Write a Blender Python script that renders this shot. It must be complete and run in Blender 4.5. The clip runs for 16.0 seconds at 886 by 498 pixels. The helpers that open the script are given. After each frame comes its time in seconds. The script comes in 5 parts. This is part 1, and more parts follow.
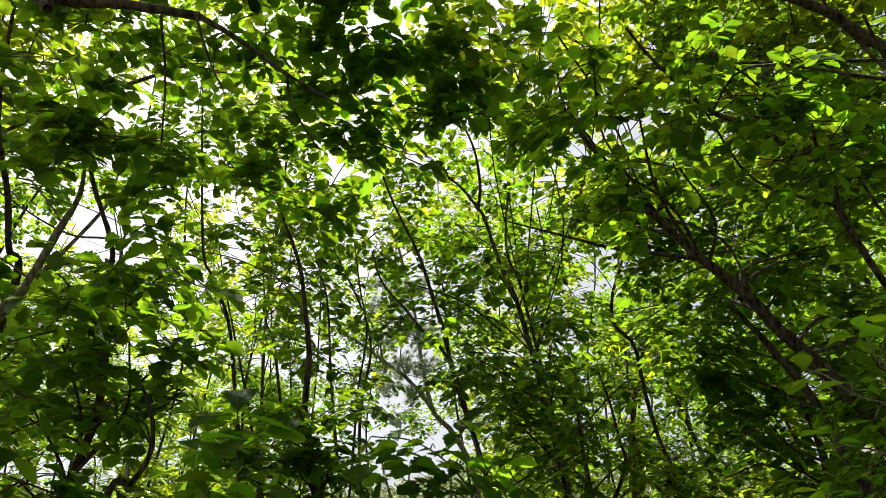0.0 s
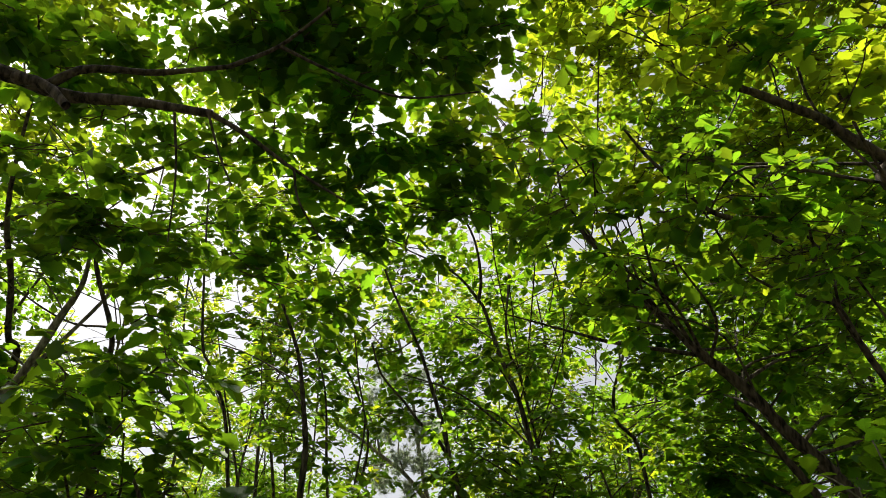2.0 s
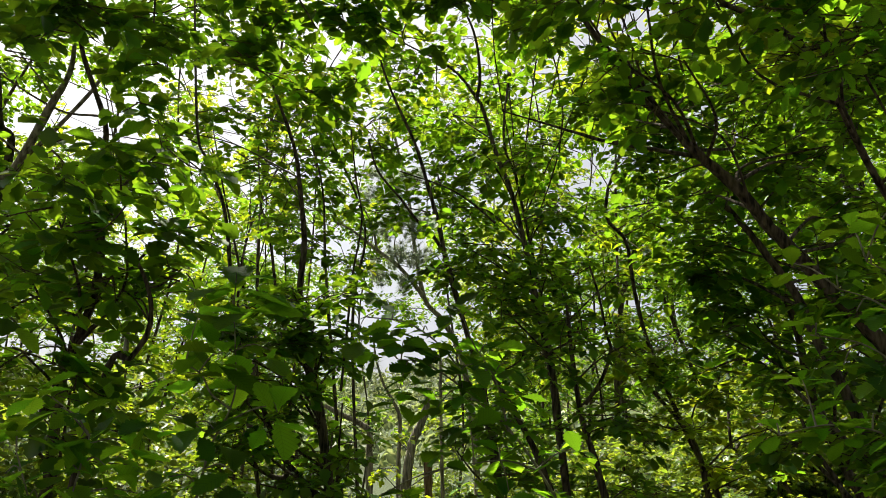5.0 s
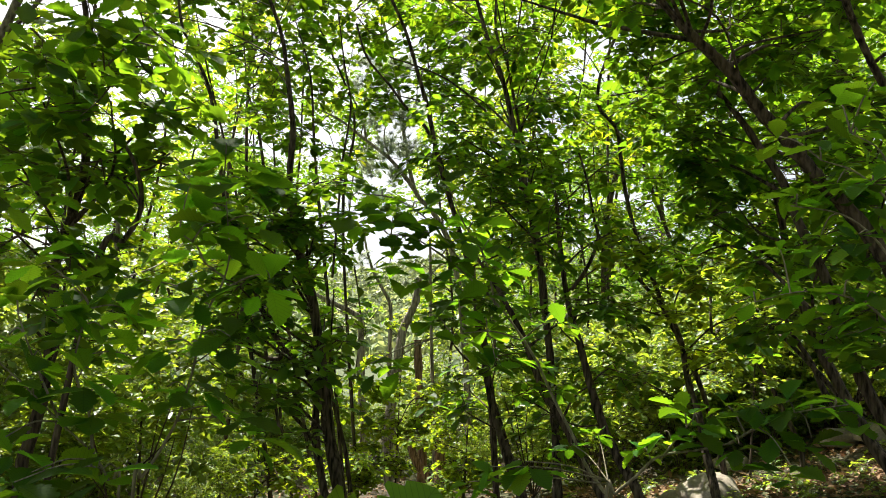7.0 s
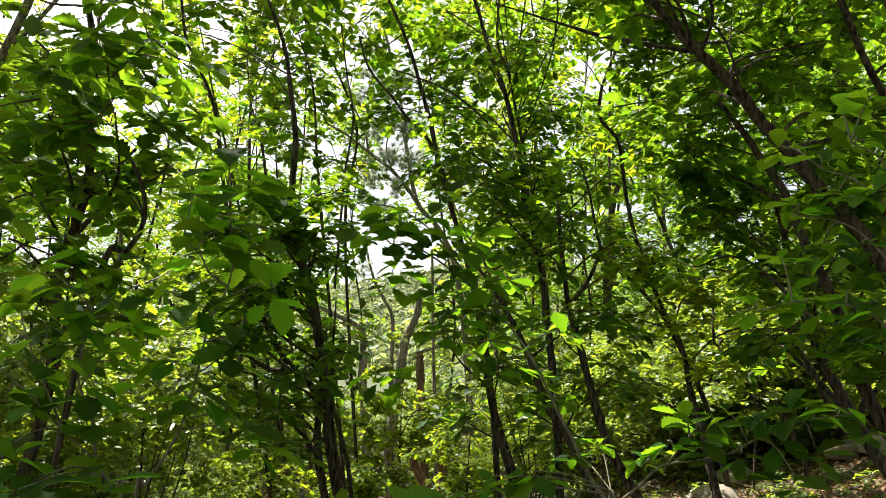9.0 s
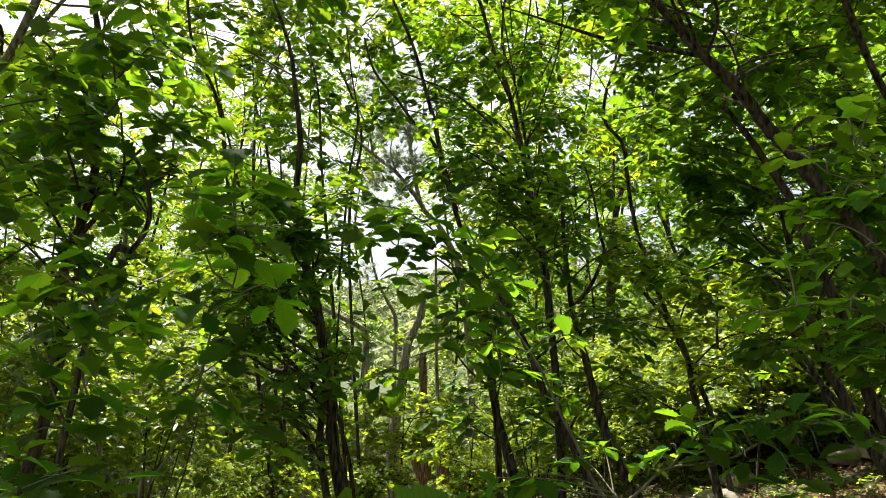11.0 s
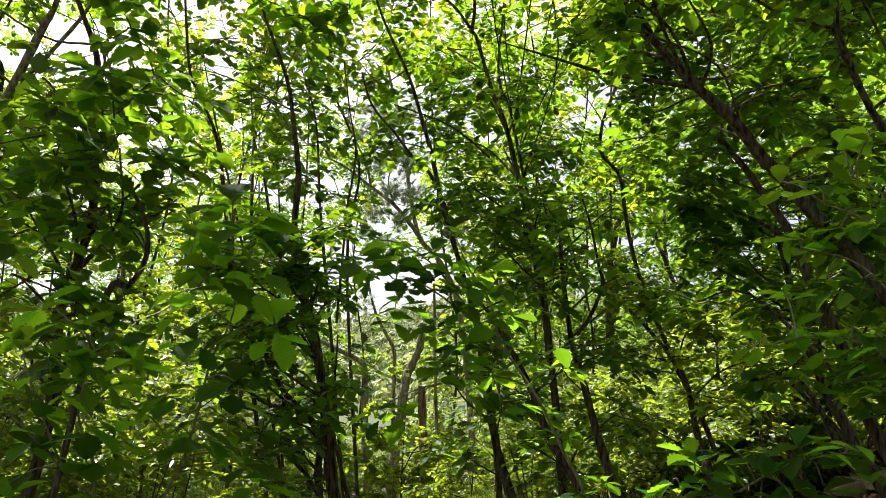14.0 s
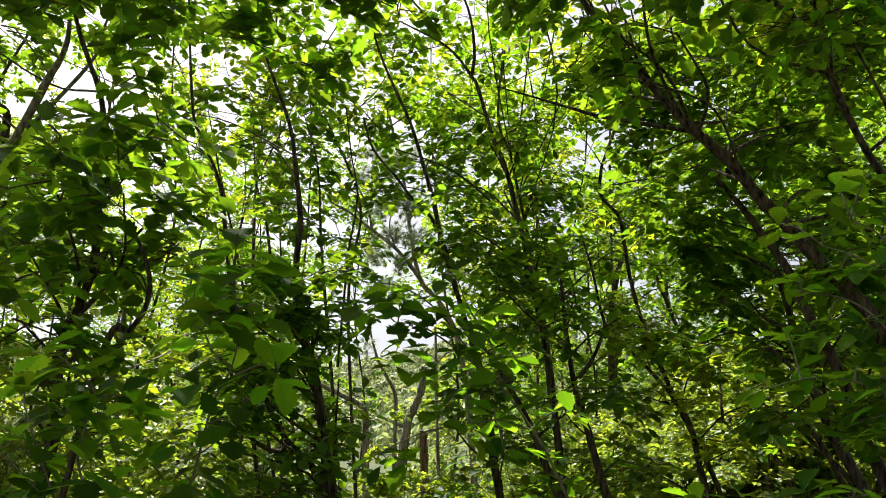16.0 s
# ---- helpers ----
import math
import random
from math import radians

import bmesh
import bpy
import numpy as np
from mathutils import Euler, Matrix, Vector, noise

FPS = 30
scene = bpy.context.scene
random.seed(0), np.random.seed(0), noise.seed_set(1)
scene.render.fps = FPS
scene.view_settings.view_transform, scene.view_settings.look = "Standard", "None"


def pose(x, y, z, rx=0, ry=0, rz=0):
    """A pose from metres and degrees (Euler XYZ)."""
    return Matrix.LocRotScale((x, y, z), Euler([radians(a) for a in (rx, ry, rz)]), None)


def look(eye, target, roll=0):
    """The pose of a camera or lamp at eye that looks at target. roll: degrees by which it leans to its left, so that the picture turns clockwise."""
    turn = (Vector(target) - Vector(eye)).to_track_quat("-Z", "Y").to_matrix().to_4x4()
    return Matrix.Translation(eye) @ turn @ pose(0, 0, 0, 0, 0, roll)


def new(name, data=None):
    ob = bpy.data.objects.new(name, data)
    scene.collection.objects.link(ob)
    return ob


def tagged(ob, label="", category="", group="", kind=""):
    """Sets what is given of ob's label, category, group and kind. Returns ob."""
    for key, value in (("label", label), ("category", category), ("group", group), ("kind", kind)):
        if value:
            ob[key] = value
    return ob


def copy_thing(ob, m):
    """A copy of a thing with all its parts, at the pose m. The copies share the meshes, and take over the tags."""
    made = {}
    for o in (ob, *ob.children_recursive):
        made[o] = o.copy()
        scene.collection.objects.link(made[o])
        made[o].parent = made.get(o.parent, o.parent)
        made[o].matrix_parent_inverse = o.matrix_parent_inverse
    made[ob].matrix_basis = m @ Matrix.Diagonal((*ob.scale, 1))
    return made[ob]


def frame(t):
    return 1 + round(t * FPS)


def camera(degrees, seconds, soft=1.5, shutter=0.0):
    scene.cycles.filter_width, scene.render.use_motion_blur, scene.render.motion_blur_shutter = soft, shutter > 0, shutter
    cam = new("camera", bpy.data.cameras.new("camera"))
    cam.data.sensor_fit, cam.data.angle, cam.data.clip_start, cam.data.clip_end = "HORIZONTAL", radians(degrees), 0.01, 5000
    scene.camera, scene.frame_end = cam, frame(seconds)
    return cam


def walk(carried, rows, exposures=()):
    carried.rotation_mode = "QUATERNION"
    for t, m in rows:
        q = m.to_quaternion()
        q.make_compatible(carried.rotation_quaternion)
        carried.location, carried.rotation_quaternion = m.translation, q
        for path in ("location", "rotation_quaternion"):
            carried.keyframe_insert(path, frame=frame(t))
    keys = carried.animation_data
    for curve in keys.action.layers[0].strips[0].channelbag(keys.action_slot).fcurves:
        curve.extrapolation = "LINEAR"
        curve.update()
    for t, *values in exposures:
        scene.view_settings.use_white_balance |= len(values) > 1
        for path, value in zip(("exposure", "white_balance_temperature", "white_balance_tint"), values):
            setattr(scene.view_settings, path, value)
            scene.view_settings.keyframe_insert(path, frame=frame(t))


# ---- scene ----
# ---------------------------------------------------------------- camera
cam = camera(60.0, 16.0, soft=0.75)
EYE = 1.55
ROWS = [
    (0.0, 0.01, 0.022, 0.073, -0, 24.5, 0),
    (0.5, 0.005, 0.006, 0.069, -0.11, 26.48, -0.32),
    (1.0, 0.001, -0.002, 0.069, -0.09, 28.6, -0.4),
    (1.5, 0, -0.007, 0.073, -0.25, 29.24, -0.59),
    (2.0, 0.001, -0.006, 0.079, -0.33, 31.23, -0.61),
    (2.5, -0.004, -0.009, 0.08, -0.43, 33.2, -0.71),
    (3.0, -0.004, -0.006, 0.079, -0.54, 33.29, -0.82),
    (3.5, -0.002, 0.001, 0.079, -0.49, 33.15, -0.85),
    (4.0, -0.003, 0.001, 0.071, -0.55, 32.29, -1.01),
    (4.5, -0.002, 0.017, 0.053, -0.88, 23.21, -1.51),
    (5.0, 0.004, 0.025, 0.041, -0.99, 16.6, -1.53),
    (7.5, 0.01, 0.009, -0.049, -1.8, 8.78, -1.53),
    (8.0, 0.006, 0.011, -0.049, -1.74, 8.96, -1.51),
    (8.5, 0.007, 0.001, -0.051, -1.69, 9.27, -1.43),
    (9.0, 0.008, 0.004, -0.053, -1.59, 9.77, -1.54),
    (11.5, 0.002, -0.002, -0.059, -1.4, 10.01, -1.93),
    (12.0, -0.001, -0.007, -0.064, -1.43, 10.15, -1.89),
    (12.5, 0.001, -0.007, -0.055, -1.37, 10.34, -1.75),
    (13.0, -0.002, -0.014, -0.054, -1.54, 10.76, -1.57),
    (13.5, -0.001, -0.015, -0.051, -1.52, 11.81, -1.5),
    (14.0, 0.004, 0.004, -0.047, -1.45, 12.28, -1.49),
    (14.5, 0.003, -0.002, -0.048, -1.44, 12.69, -1.32),
    (15.0, 0.001, -0.008, -0.047, -1.43, 13.49, -1.27),
    (15.5, 0.004, 0.002, -0.044, -1.45, 14.56, -1.33),
    (16.0, 0.002, -0.008, -0.049, -1.32, 15.47, -1.27),
]
walk(cam, [(t, pose(x, y, EYE + z, 90 + pitch, roll, yaw)) for t, x, y, z, yaw, pitch, roll in ROWS],
     [(0.0, 1.1), (1.5, 0.88), (3.0, 0.78), (4.0, 0.84), (5.2, 1.04), (7.4, 1.6), (9.2, 1.58), (11.4, 1.45), (14.0, 1.42), (16.0, 1.27)])

# ---------------------------------------------------------------- light
SUN_EL, SUN_AZ = 60.0, -38.0          # degrees above the horizon, degrees right of straight ahead
world = bpy.data.worlds.new("sky")
scene.world = world
world.use_nodes = True
wn = world.node_tree.nodes
sky = wn.new("ShaderNodeTexSky")
sky.sky_type = "NISHITA"
sky.sun_disc = False
sky.sun_elevation, sky.sun_rotation = radians(SUN_EL), radians(SUN_AZ)
sky.dust_density, sky.air_density, sky.ozone_density = 5.0, 0.8, 0.5
wn["Background"].inputs[1].default_value = 0.069
haze = wn.new("ShaderNodeHueSaturation")          # thin bright cloud takes most of the blue out
haze.inputs["Saturation"].default_value, haze.inputs["Value"].default_value = 0.36, 1.22
world.node_tree.links.new(sky.outputs[0], haze.inputs["Color"])
world.node_tree.links.new(haze.outputs[0], wn["Background"].inputs[0])
sun = new("sun", bpy.data.lights.new("sun", "SUN"))
sun.data.energy, sun.data.angle, sun.data.color = 5.0, radians(0.5), (1.0, 0.94, 0.8)
sun_to = Vector((math.sin(radians(SUN_AZ)) * math.cos(radians(SUN_EL)), math.cos(radians(SUN_AZ)) * math.cos(radians(SUN_EL)), math.sin(radians(SUN_EL))))
sun.matrix_world = look(sun_to * 60, (0, 0, 0))


# ---------------------------------------------------------------- materials
def material(name):
    m = bpy.data.materials.new(name)
    m.use_nodes = True
    nt = m.node_tree
    return m, nt, nt.nodes, nt.links, nt.nodes["Principled BSDF"]


def ramp(nodes, stops):
    r = nodes.new("ShaderNodeValToRGB")
    while len(r.color_ramp.elements) < len(stops):
        r.color_ramp.elements.new(0.5)
    for e, (p, c) in zip(r.color_ramp.elements, stops):
        e.position, e.color = p, (*c, 1)
    return r


def leaf_material(name, top, back, single=False, veins=False, gloss=0.5, share=0.5, shine=0.3):
    """Thin leaf: a waxy face and light let through; tone and hue differ from leaf to leaf."""
    m, nt, nodes, links, bsdf = material(name)
    if single:
        rnd = nodes.new("ShaderNodeObjectInfo").outputs["Random"]
    else:
        rnd = nodes.new("ShaderNodeNewGeometry").outputs["Random Per Island"]
    hue = nodes.new("ShaderNodeHueSaturation")
    hue.inputs["Color"].default_value = (*top, 1)
    hue2 = nodes.new("ShaderNodeHueSaturation")
    hue2.inputs["Color"].default_value = (*back, 1)
    for h, lo, hi, vlo, vhi in ((hue, 0.478, 0.512, 0.5, 1.55), (hue2, 0.472, 0.51, 0.48, 1.52)):
        a = nodes.new("ShaderNodeMapRange")
        a.inputs[3].default_value, a.inputs[4].default_value = lo, hi
        links.new(rnd, a.inputs[0])
        links.new(a.outputs[0], h.inputs["Hue"])
        mul = nodes.new("ShaderNodeMath")
        mul.operation = "MULTIPLY"
        mul.inputs[1].default_value = 7.31
        links.new(rnd, mul.inputs[0])
        fr = nodes.new("ShaderNodeMath")
        fr.operation = "FRACT"
        links.new(mul.outputs[0], fr.inputs[0])
        b = nodes.new("ShaderNodeMapRange")
        b.inputs[3].default_value, b.inputs[4].default_value = vlo, vhi
        links.new(fr.outputs[0], b.inputs[0])
        links.new(b.outputs[0], h.inputs["Value"])
    coord = nodes.new("ShaderNodeTexCoord")
    n1 = nodes.new("ShaderNodeTexNoise")
    n1.inputs["Scale"].default_value = 14.0
    n1.inputs["Detail"].default_value = 4.0
    links.new(coord.outputs["Object"], n1.inputs["Vector"])
    blot = nodes.new("ShaderNodeMapRange")
    blot.inputs[1].default_value, blot.inputs[2].default_value = 0.3, 0.7
    blot.inputs[3].default_value, blot.inputs[4].default_value = 0.75, 1.2
    links.new(n1.outputs[0], blot.inputs[0])
    tone = nodes.new("ShaderNodeMix")
    tone.data_type, tone.blend_type = "RGBA", "MULTIPLY"
    tone.inputs[0].default_value = 1.0
    links.new(hue.outputs[0], tone.inputs[6])
    links.new(blot.outputs[0], tone.inputs[7])
    links.new(tone.outputs[2], bsdf.inputs["Base Color"])
    bsdf.inputs["Roughness"].default_value = gloss
    bsdf.inputs["Specular IOR Level"].default_value = shine
    bump = nodes.new("ShaderNodeBump")
    bump.inputs["Strength"].default_value = 0.35
    bump.inputs["Distance"].default_value = 0.01
    links.new(n1.outputs[0], bump.inputs["Height"])
    last_back = hue2.outputs[0]
    if veins:
        sep = nodes.new("ShaderNodeSeparateXYZ")
        links.new(coord.outputs["Object"], sep.inputs[0])
        ab = nodes.new("ShaderNodeMath")
        ab.operation = "ABSOLUTE"
        links.new(sep.outputs[0], ab.inputs[0])
        down = nodes.new("ShaderNodeMath")
        down.operation = "MULTIPLY_ADD"
        down.inputs[1].default_value = -0.9
        links.new(ab.outputs[0], down.inputs[0])
        links.new(sep.outputs[1], down.inputs[2])
        saw = nodes.new("ShaderNodeMath")
        saw.operation = "PINGPONG"
        saw.inputs[1].default_value = 0.045
        links.new(down.outputs[0], saw.inputs[0])
        mid = nodes.new("ShaderNodeMath")
        mid.operation = "MINIMUM"
        links.new(saw.outputs[0], mid.inputs[0])
        links.new(ab.outputs[0], mid.inputs[1])
        line = nodes.new("ShaderNodeMapRange")
        line.inputs[1].default_value, line.inputs[2].default_value = 0.002, 0.009
        line.inputs[3].default_value, line.inputs[4].default_value = 0.72, 1.0
        links.new(mid.outputs[0], line.inputs[0])
        vein = nodes.new("ShaderNodeMix")
        vein.data_type, vein.blend_type = "RGBA", "MULTIPLY"
        vein.inputs[0].default_value = 1.0
        links.new(hue2.outputs[0], vein.inputs[6])
        links.new(line.outputs[0], vein.inputs[7])
        last_back = vein.outputs[2]
        links.new(line.outputs[0], bump.inputs["Height"])
    links.new(bump.outputs[0], bsdf.inputs["Normal"])
    tr = nodes.new("ShaderNodeBsdfTranslucent")
    links.new(last_back, tr.inputs["Color"])
    mix = nodes.new("ShaderNodeMixShader")
    mix.inputs[0].default_value = share
    links.new(bsdf.outputs[0], mix.inputs[1])
    links.new(tr.outputs[0], mix.inputs[2])
    links.new(mix.outputs[0], nodes["Material Output"].inputs["Surface"])
    return m


def bark_material(name, dark, light, scale=1.0, strength=0.9):
    m, nt, nodes, links, bsdf = material(name)
    coord = nodes.new("ShaderNodeTexCoord")
    mp = nodes.new("ShaderNodeMapping")
    mp.inputs["Scale"].default_value = (38 * scale, 38 * scale, 6 * scale)
    links.new(coord.outputs["Object"], mp.inputs[0])
    ridge = nodes.new("ShaderNodeTexNoise")
    ridge.inputs["Scale"].default_value = 1.0
    ridge.inputs["Detail"].default_value = 5.0
    links.new(mp.outputs[0], ridge.inputs["Vector"])
    patch = nodes.new("ShaderNodeTexNoise")
    patch.inputs["Scale"].default_value = 3.0
    patch.inputs["Detail"].default_value = 3.0
    links.new(coord.outputs["Object"], patch.inputs["Vector"])
    r = ramp(nodes, [(0.36, dark), (0.66, light)])
    links.new(ridge.outputs[0], r.inputs[0])
    lich = ramp(nodes, [(0.55, (0, 0, 0)), (0.75, (0.45, 0.45, 0.45))])
    links.new(patch.outputs[0], lich.inputs[0])
    mix = nodes.new("ShaderNodeMix")
    mix.data_type = "RGBA"
    mix.inputs[7].default_value = (light[0] * 1.25, light[1] * 1.3, light[2] * 1.2, 1)
    links.new(lich.outputs[0], mix.inputs[0])
    links.new(r.outputs[0], mix.inputs[6])
    links.new(mix.outputs[2], bsdf.inputs["Base Color"])
    bsdf.inputs["Roughness"].default_value = 0.9
    bsdf.inputs["Specular IOR Level"].default_value = 0.2
    bump = nodes.new("ShaderNodeBump")
    bump.inputs["Strength"].default_value = strength
    bump.inputs["Distance"].default_value = 0.035
    links.new(ridge.outputs[0], bump.inputs["Height"])
    links.new(bump.outputs[0], bsdf.inputs["Normal"])
    return m


def ground_material(name):
    m, nt, nodes, links, bsdf = material(name)
    coord = nodes.new("ShaderNodeTexCoord")
    big = nodes.new("ShaderNodeTexNoise")
    big.inputs["Scale"].default_value = 0.5
    big.inputs["Detail"].default_value = 6.0
    fine = nodes.new("ShaderNodeTexNoise")
    fine.inputs["Scale"].default_value = 22.0
    fine.inputs["Detail"].default_value = 6.0
    for n in (big, fine):
        links.new(coord.outputs["Object"], n.inputs["Vector"])
    soil = ramp(nodes, [(0.3, (0.022, 0.017, 0.011)), (0.55, (0.06, 0.044, 0.027)), (0.75, (0.12, 0.085, 0.052))])
    links.new(fine.outputs[0], soil.inputs[0])
    wood = ramp(nodes, [(0.35, (0.022, 0.036, 0.01)), (0.7, (0.075, 0.1, 0.028))])
    links.new(fine.outputs[0], wood.inputs[0])
    # soil and litter close by, closed woodland on the far hills
    length = nodes.new("ShaderNodeVectorMath")
    length.operation = "LENGTH"
    links.new(coord.outputs["Object"], length.inputs[0])
    far = nodes.new("ShaderNodeMapRange")
    far.inputs[1].default_value, far.inputs[2].default_value = 30.0, 70.0
    links.new(length.outputs["Value"], far.inputs[0])
    moss = nodes.new("ShaderNodeMapRange")
    moss.inputs[1].default_value, moss.inputs[2].default_value = 0.44, 0.6
    moss.inputs[3].default_value, moss.inputs[4].default_value = 0.0, 0.7
    links.new(big.outputs[0], moss.inputs[0])
    mx = nodes.new("ShaderNodeMath")
    mx.operation = "MAXIMUM"
    links.new(far.outputs[0], mx.inputs[0])
    links.new(moss.outputs[0], mx.inputs[1])
    mix = nodes.new("ShaderNodeMix")
    mix.data_type = "RGBA"
    links.new(mx.outputs[0], mix.inputs[0])
    links.new(soil.outputs[0], mix.inputs[6])
    links.new(wood.outputs[0], mix.inputs[7])
    links.new(mix.outputs[2], bsdf.inputs["Base Color"])
    bsdf.inputs["Roughness"].default_value = 0.95
    bump = nodes.new("ShaderNodeBump")
    bump.inputs["Strength"].default_value = 0.8
    bump.inputs["Distance"].default_value = 0.05
    links.new(fine.outputs[0], bump.inputs["Height"])
    links.new(bump.outputs[0], bsdf.inputs["Normal"])
    return m


def rock_material(name):
    m, nt, nodes, links, bsdf = material(name)
    coord = nodes.new("ShaderNodeTexCoord")
    a = nodes.new("ShaderNodeTexNoise")
    a.inputs["Scale"].default_value = 2.2
    a.inputs["Detail"].default_value = 8.0
    b = nodes.new("ShaderNodeTexNoise")
    b.inputs["Scale"].default_value = 45.0
    b.inputs["Detail"].default_value = 3.0
    for n in (a, b):
        links.new(coord.outputs["Object"], n.inputs["Vector"])
    r = ramp(nodes, [(0.3, (0.12, 0.1, 0.08)), (0.5, (0.23, 0.2, 0.165)), (0.7, (0.34, 0.3, 0.25))])
    links.new(a.outputs[0], r.inputs[0])
    mix = nodes.new("ShaderNodeMix")
    mix.data_type, mix.blend_type = "RGBA", "OVERLAY"
    mix.inputs[0].default_value = 0.5
    links.new(r.outputs[0], mix.inputs[6])
    links.new(b.outputs[0], mix.inputs[7])
    links.new(mix.outputs[2], bsdf.inputs["Base Color"])
    bsdf.inputs["Roughness"].default_value = 0.85
    bump = nodes.new("ShaderNodeBump")
    bump.inputs["Strength"].default_value = 0.7
    bump.inputs["Distance"].default_value = 0.03
    links.new(a.outputs[0], bump.inputs["Height"])
    links.new(bump.outputs[0], bsdf.inputs["Normal"])
    return m


OAK = leaf_material("oak_leaf", (0.025, 0.094, 0.016), (0.245, 0.46, 0.014), share=0.5)
OAK_ONE = leaf_material("oak_leaf_single", (0.026, 0.092, 0.013), (0.215, 0.46, 0.013), share=0.58, single=True, veins=True, gloss=0.6, shine=0.1)
# Oak leaf again, brighter and yellower: the look of sunlight is in its colours.
SUNLIT = leaf_material("sunlit_oak_leaf", (0.1, 0.18, 0.025), (0.4, 0.54, 0.016), share=0.55)
SHRUB = leaf_material("shrub_leaf", (0.085, 0.16, 0.04), (0.37, 0.5, 0.03), share=0.48, gloss=0.42, shine=0.55)
# Paled leaf colours: the haze of distance is mixed into them.
FAR = leaf_material("hazed_far_foliage", (0.16, 0.22, 0.1), (0.3, 0.36, 0.12), share=0.4)
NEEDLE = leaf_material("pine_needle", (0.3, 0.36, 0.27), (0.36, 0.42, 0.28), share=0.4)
LITTER = leaf_material("dry_leaf", (0.22, 0.14, 0.075), (0.2, 0.12, 0.05), share=0.15, gloss=0.7)
BARK = bark_material("oak_bark", (0.013, 0.01, 0.008), (0.13, 0.1, 0.078))
PALE = bark_material("pale_bark", (0.1, 0.085, 0.07), (0.36, 0.32, 0.27))
PINE = bark_material("pine_bark", (0.07, 0.04, 0.028), (0.3, 0.19, 0.13))
TWIG = bark_material("twig_bark", (0.035, 0.026, 0.018), (0.13, 0.1, 0.07), 2.0, 0.4)
STEM = bark_material("young_stem", (0.1, 0.09, 0.06), (0.26, 0.23, 0.17), 2.0, 0.3)
GROUND = ground_material("forest_floor")
ROCK = rock_material("granite")


# ---------------------------------------------------------------- mesh helpers
def mesh_from(name, verts, faces, mat, smooth=True):
    me = bpy.data.meshes.new(name)
    verts = np.asarray(verts, dtype=np.float32)
    if isinstance(faces, np.ndarray):
        n, k = faces.shape
        me.vertices.add(len(verts))
        me.vertices.foreach_set("co", verts.ravel())
        me.loops.add(n * k)
        me.loops.foreach_set("vertex_index", faces.astype(np.int32).ravel())
        me.polygons.add(n)
        me.polygons.foreach_set("loop_start", np.arange(0, n * k, k, dtype=np.int32))
        me.polygons.foreach_set("loop_total", np.full(n, k, dtype=np.int32))
        me.update(calc_edges=True)
    else:
        me.from_pydata([tuple(v) for v in verts], [], faces)
    me.materials.append(mat)
    me.polygons.foreach_set("use_smooth", np.full(len(me.polygons), smooth))
    me.update()
    return me


def part(name, verts, faces, mat, parent, label="", kind="", smooth=True):
    ob = new(name, mesh_from(name, verts, faces, mat, smooth))
    ob.parent = parent
    return tagged(ob, label=label, kind=kind)


def thing(name, place, label, category, group=""):
    ob = new(name)
    ob.location = place
    ob.empty_display_size = 0.2
    return tagged(ob, label, category, group)


def unit(v):
    v = np.asarray(v, float)
    return v / np.maximum(np.linalg.norm(v, axis=-1, keepdims=True), 1e-9)


def spline(points, per=6):
    """A smooth line through the points."""
    p = np.asarray(points, float)
    if len(p) == 2:
        return np.linspace(p[0], p[1], per + 1)
    q = np.vstack([2 * p[0] - p[1], p, 2 * p[-1] - p[-2]])
    out = []
    for i in range(1, len(q) - 2):
        s = np.linspace(0, 1, per, endpoint=False)[:, None]
        a, b, c, d = q[i - 1:i + 3]
        out.append(0.5 * (2 * b + (c - a) * s + (2 * a - 5 * b + 4 * c - d) * s ** 2 + (3 * b - a - 3 * c + d) * s ** 3))
    return np.vstack(out + [p[-1:]])


def tube(line, r0, r1, sides=10, rough=0.08, rng=None, power=1.0):
    """A tapering, uneven limb along a line: vertices and quads, tip closed by its small radius."""
    line = np.asarray(line, float)
    n = len(line)
    t = unit(np.gradient(line, axis=0))
    ref = np.array([0.31, 0.9, 0.2]) if abs(t[0, 2]) > 0.5 else np.array([0, 0, 1.0])
    u = unit(np.cross(t, ref))
    w = np.cross(t, u)
    rad = r1 + (r0 - r1) * (1 - np.linspace(0, 1, n)) ** power
    ang = np.linspace(0, 2 * np.pi, sides, endpoint=False)
    wob = np.ones((n, sides))
    if rng is not None and rough:
        groove = rng.normal(0, rough, sides)
        wob = 1 + groove[None, :] * 0.7 + rng.normal(0, rough * 0.6, (n, sides)) + rng.normal(0, rough * 0.5, (n, 1))
    ring = np.cos(ang)[None, :, None] * u[:, None] + np.sin(ang)[None, :, None] * w[:, None]
    v = line[:, None] + ring * (rad[:, None] * wob)[..., None]
    i, j = np.meshgrid(np.arange(n - 1), np.arange(sides), indexing="ij")
    a = i * sides + j
    b = i * sides + (j + 1) % sides
    return v.reshape(-1, 3), np.stack([a, b, b + sides, a + sides], -1).reshape(-1, 4)


def join(pieces):
    vs, fs, k = [], [], 0
    for v, f in pieces:
        vs.append(v)
        fs.append(f + k)
        k += len(v)
    return np.vstack(vs), np.vstack(fs)


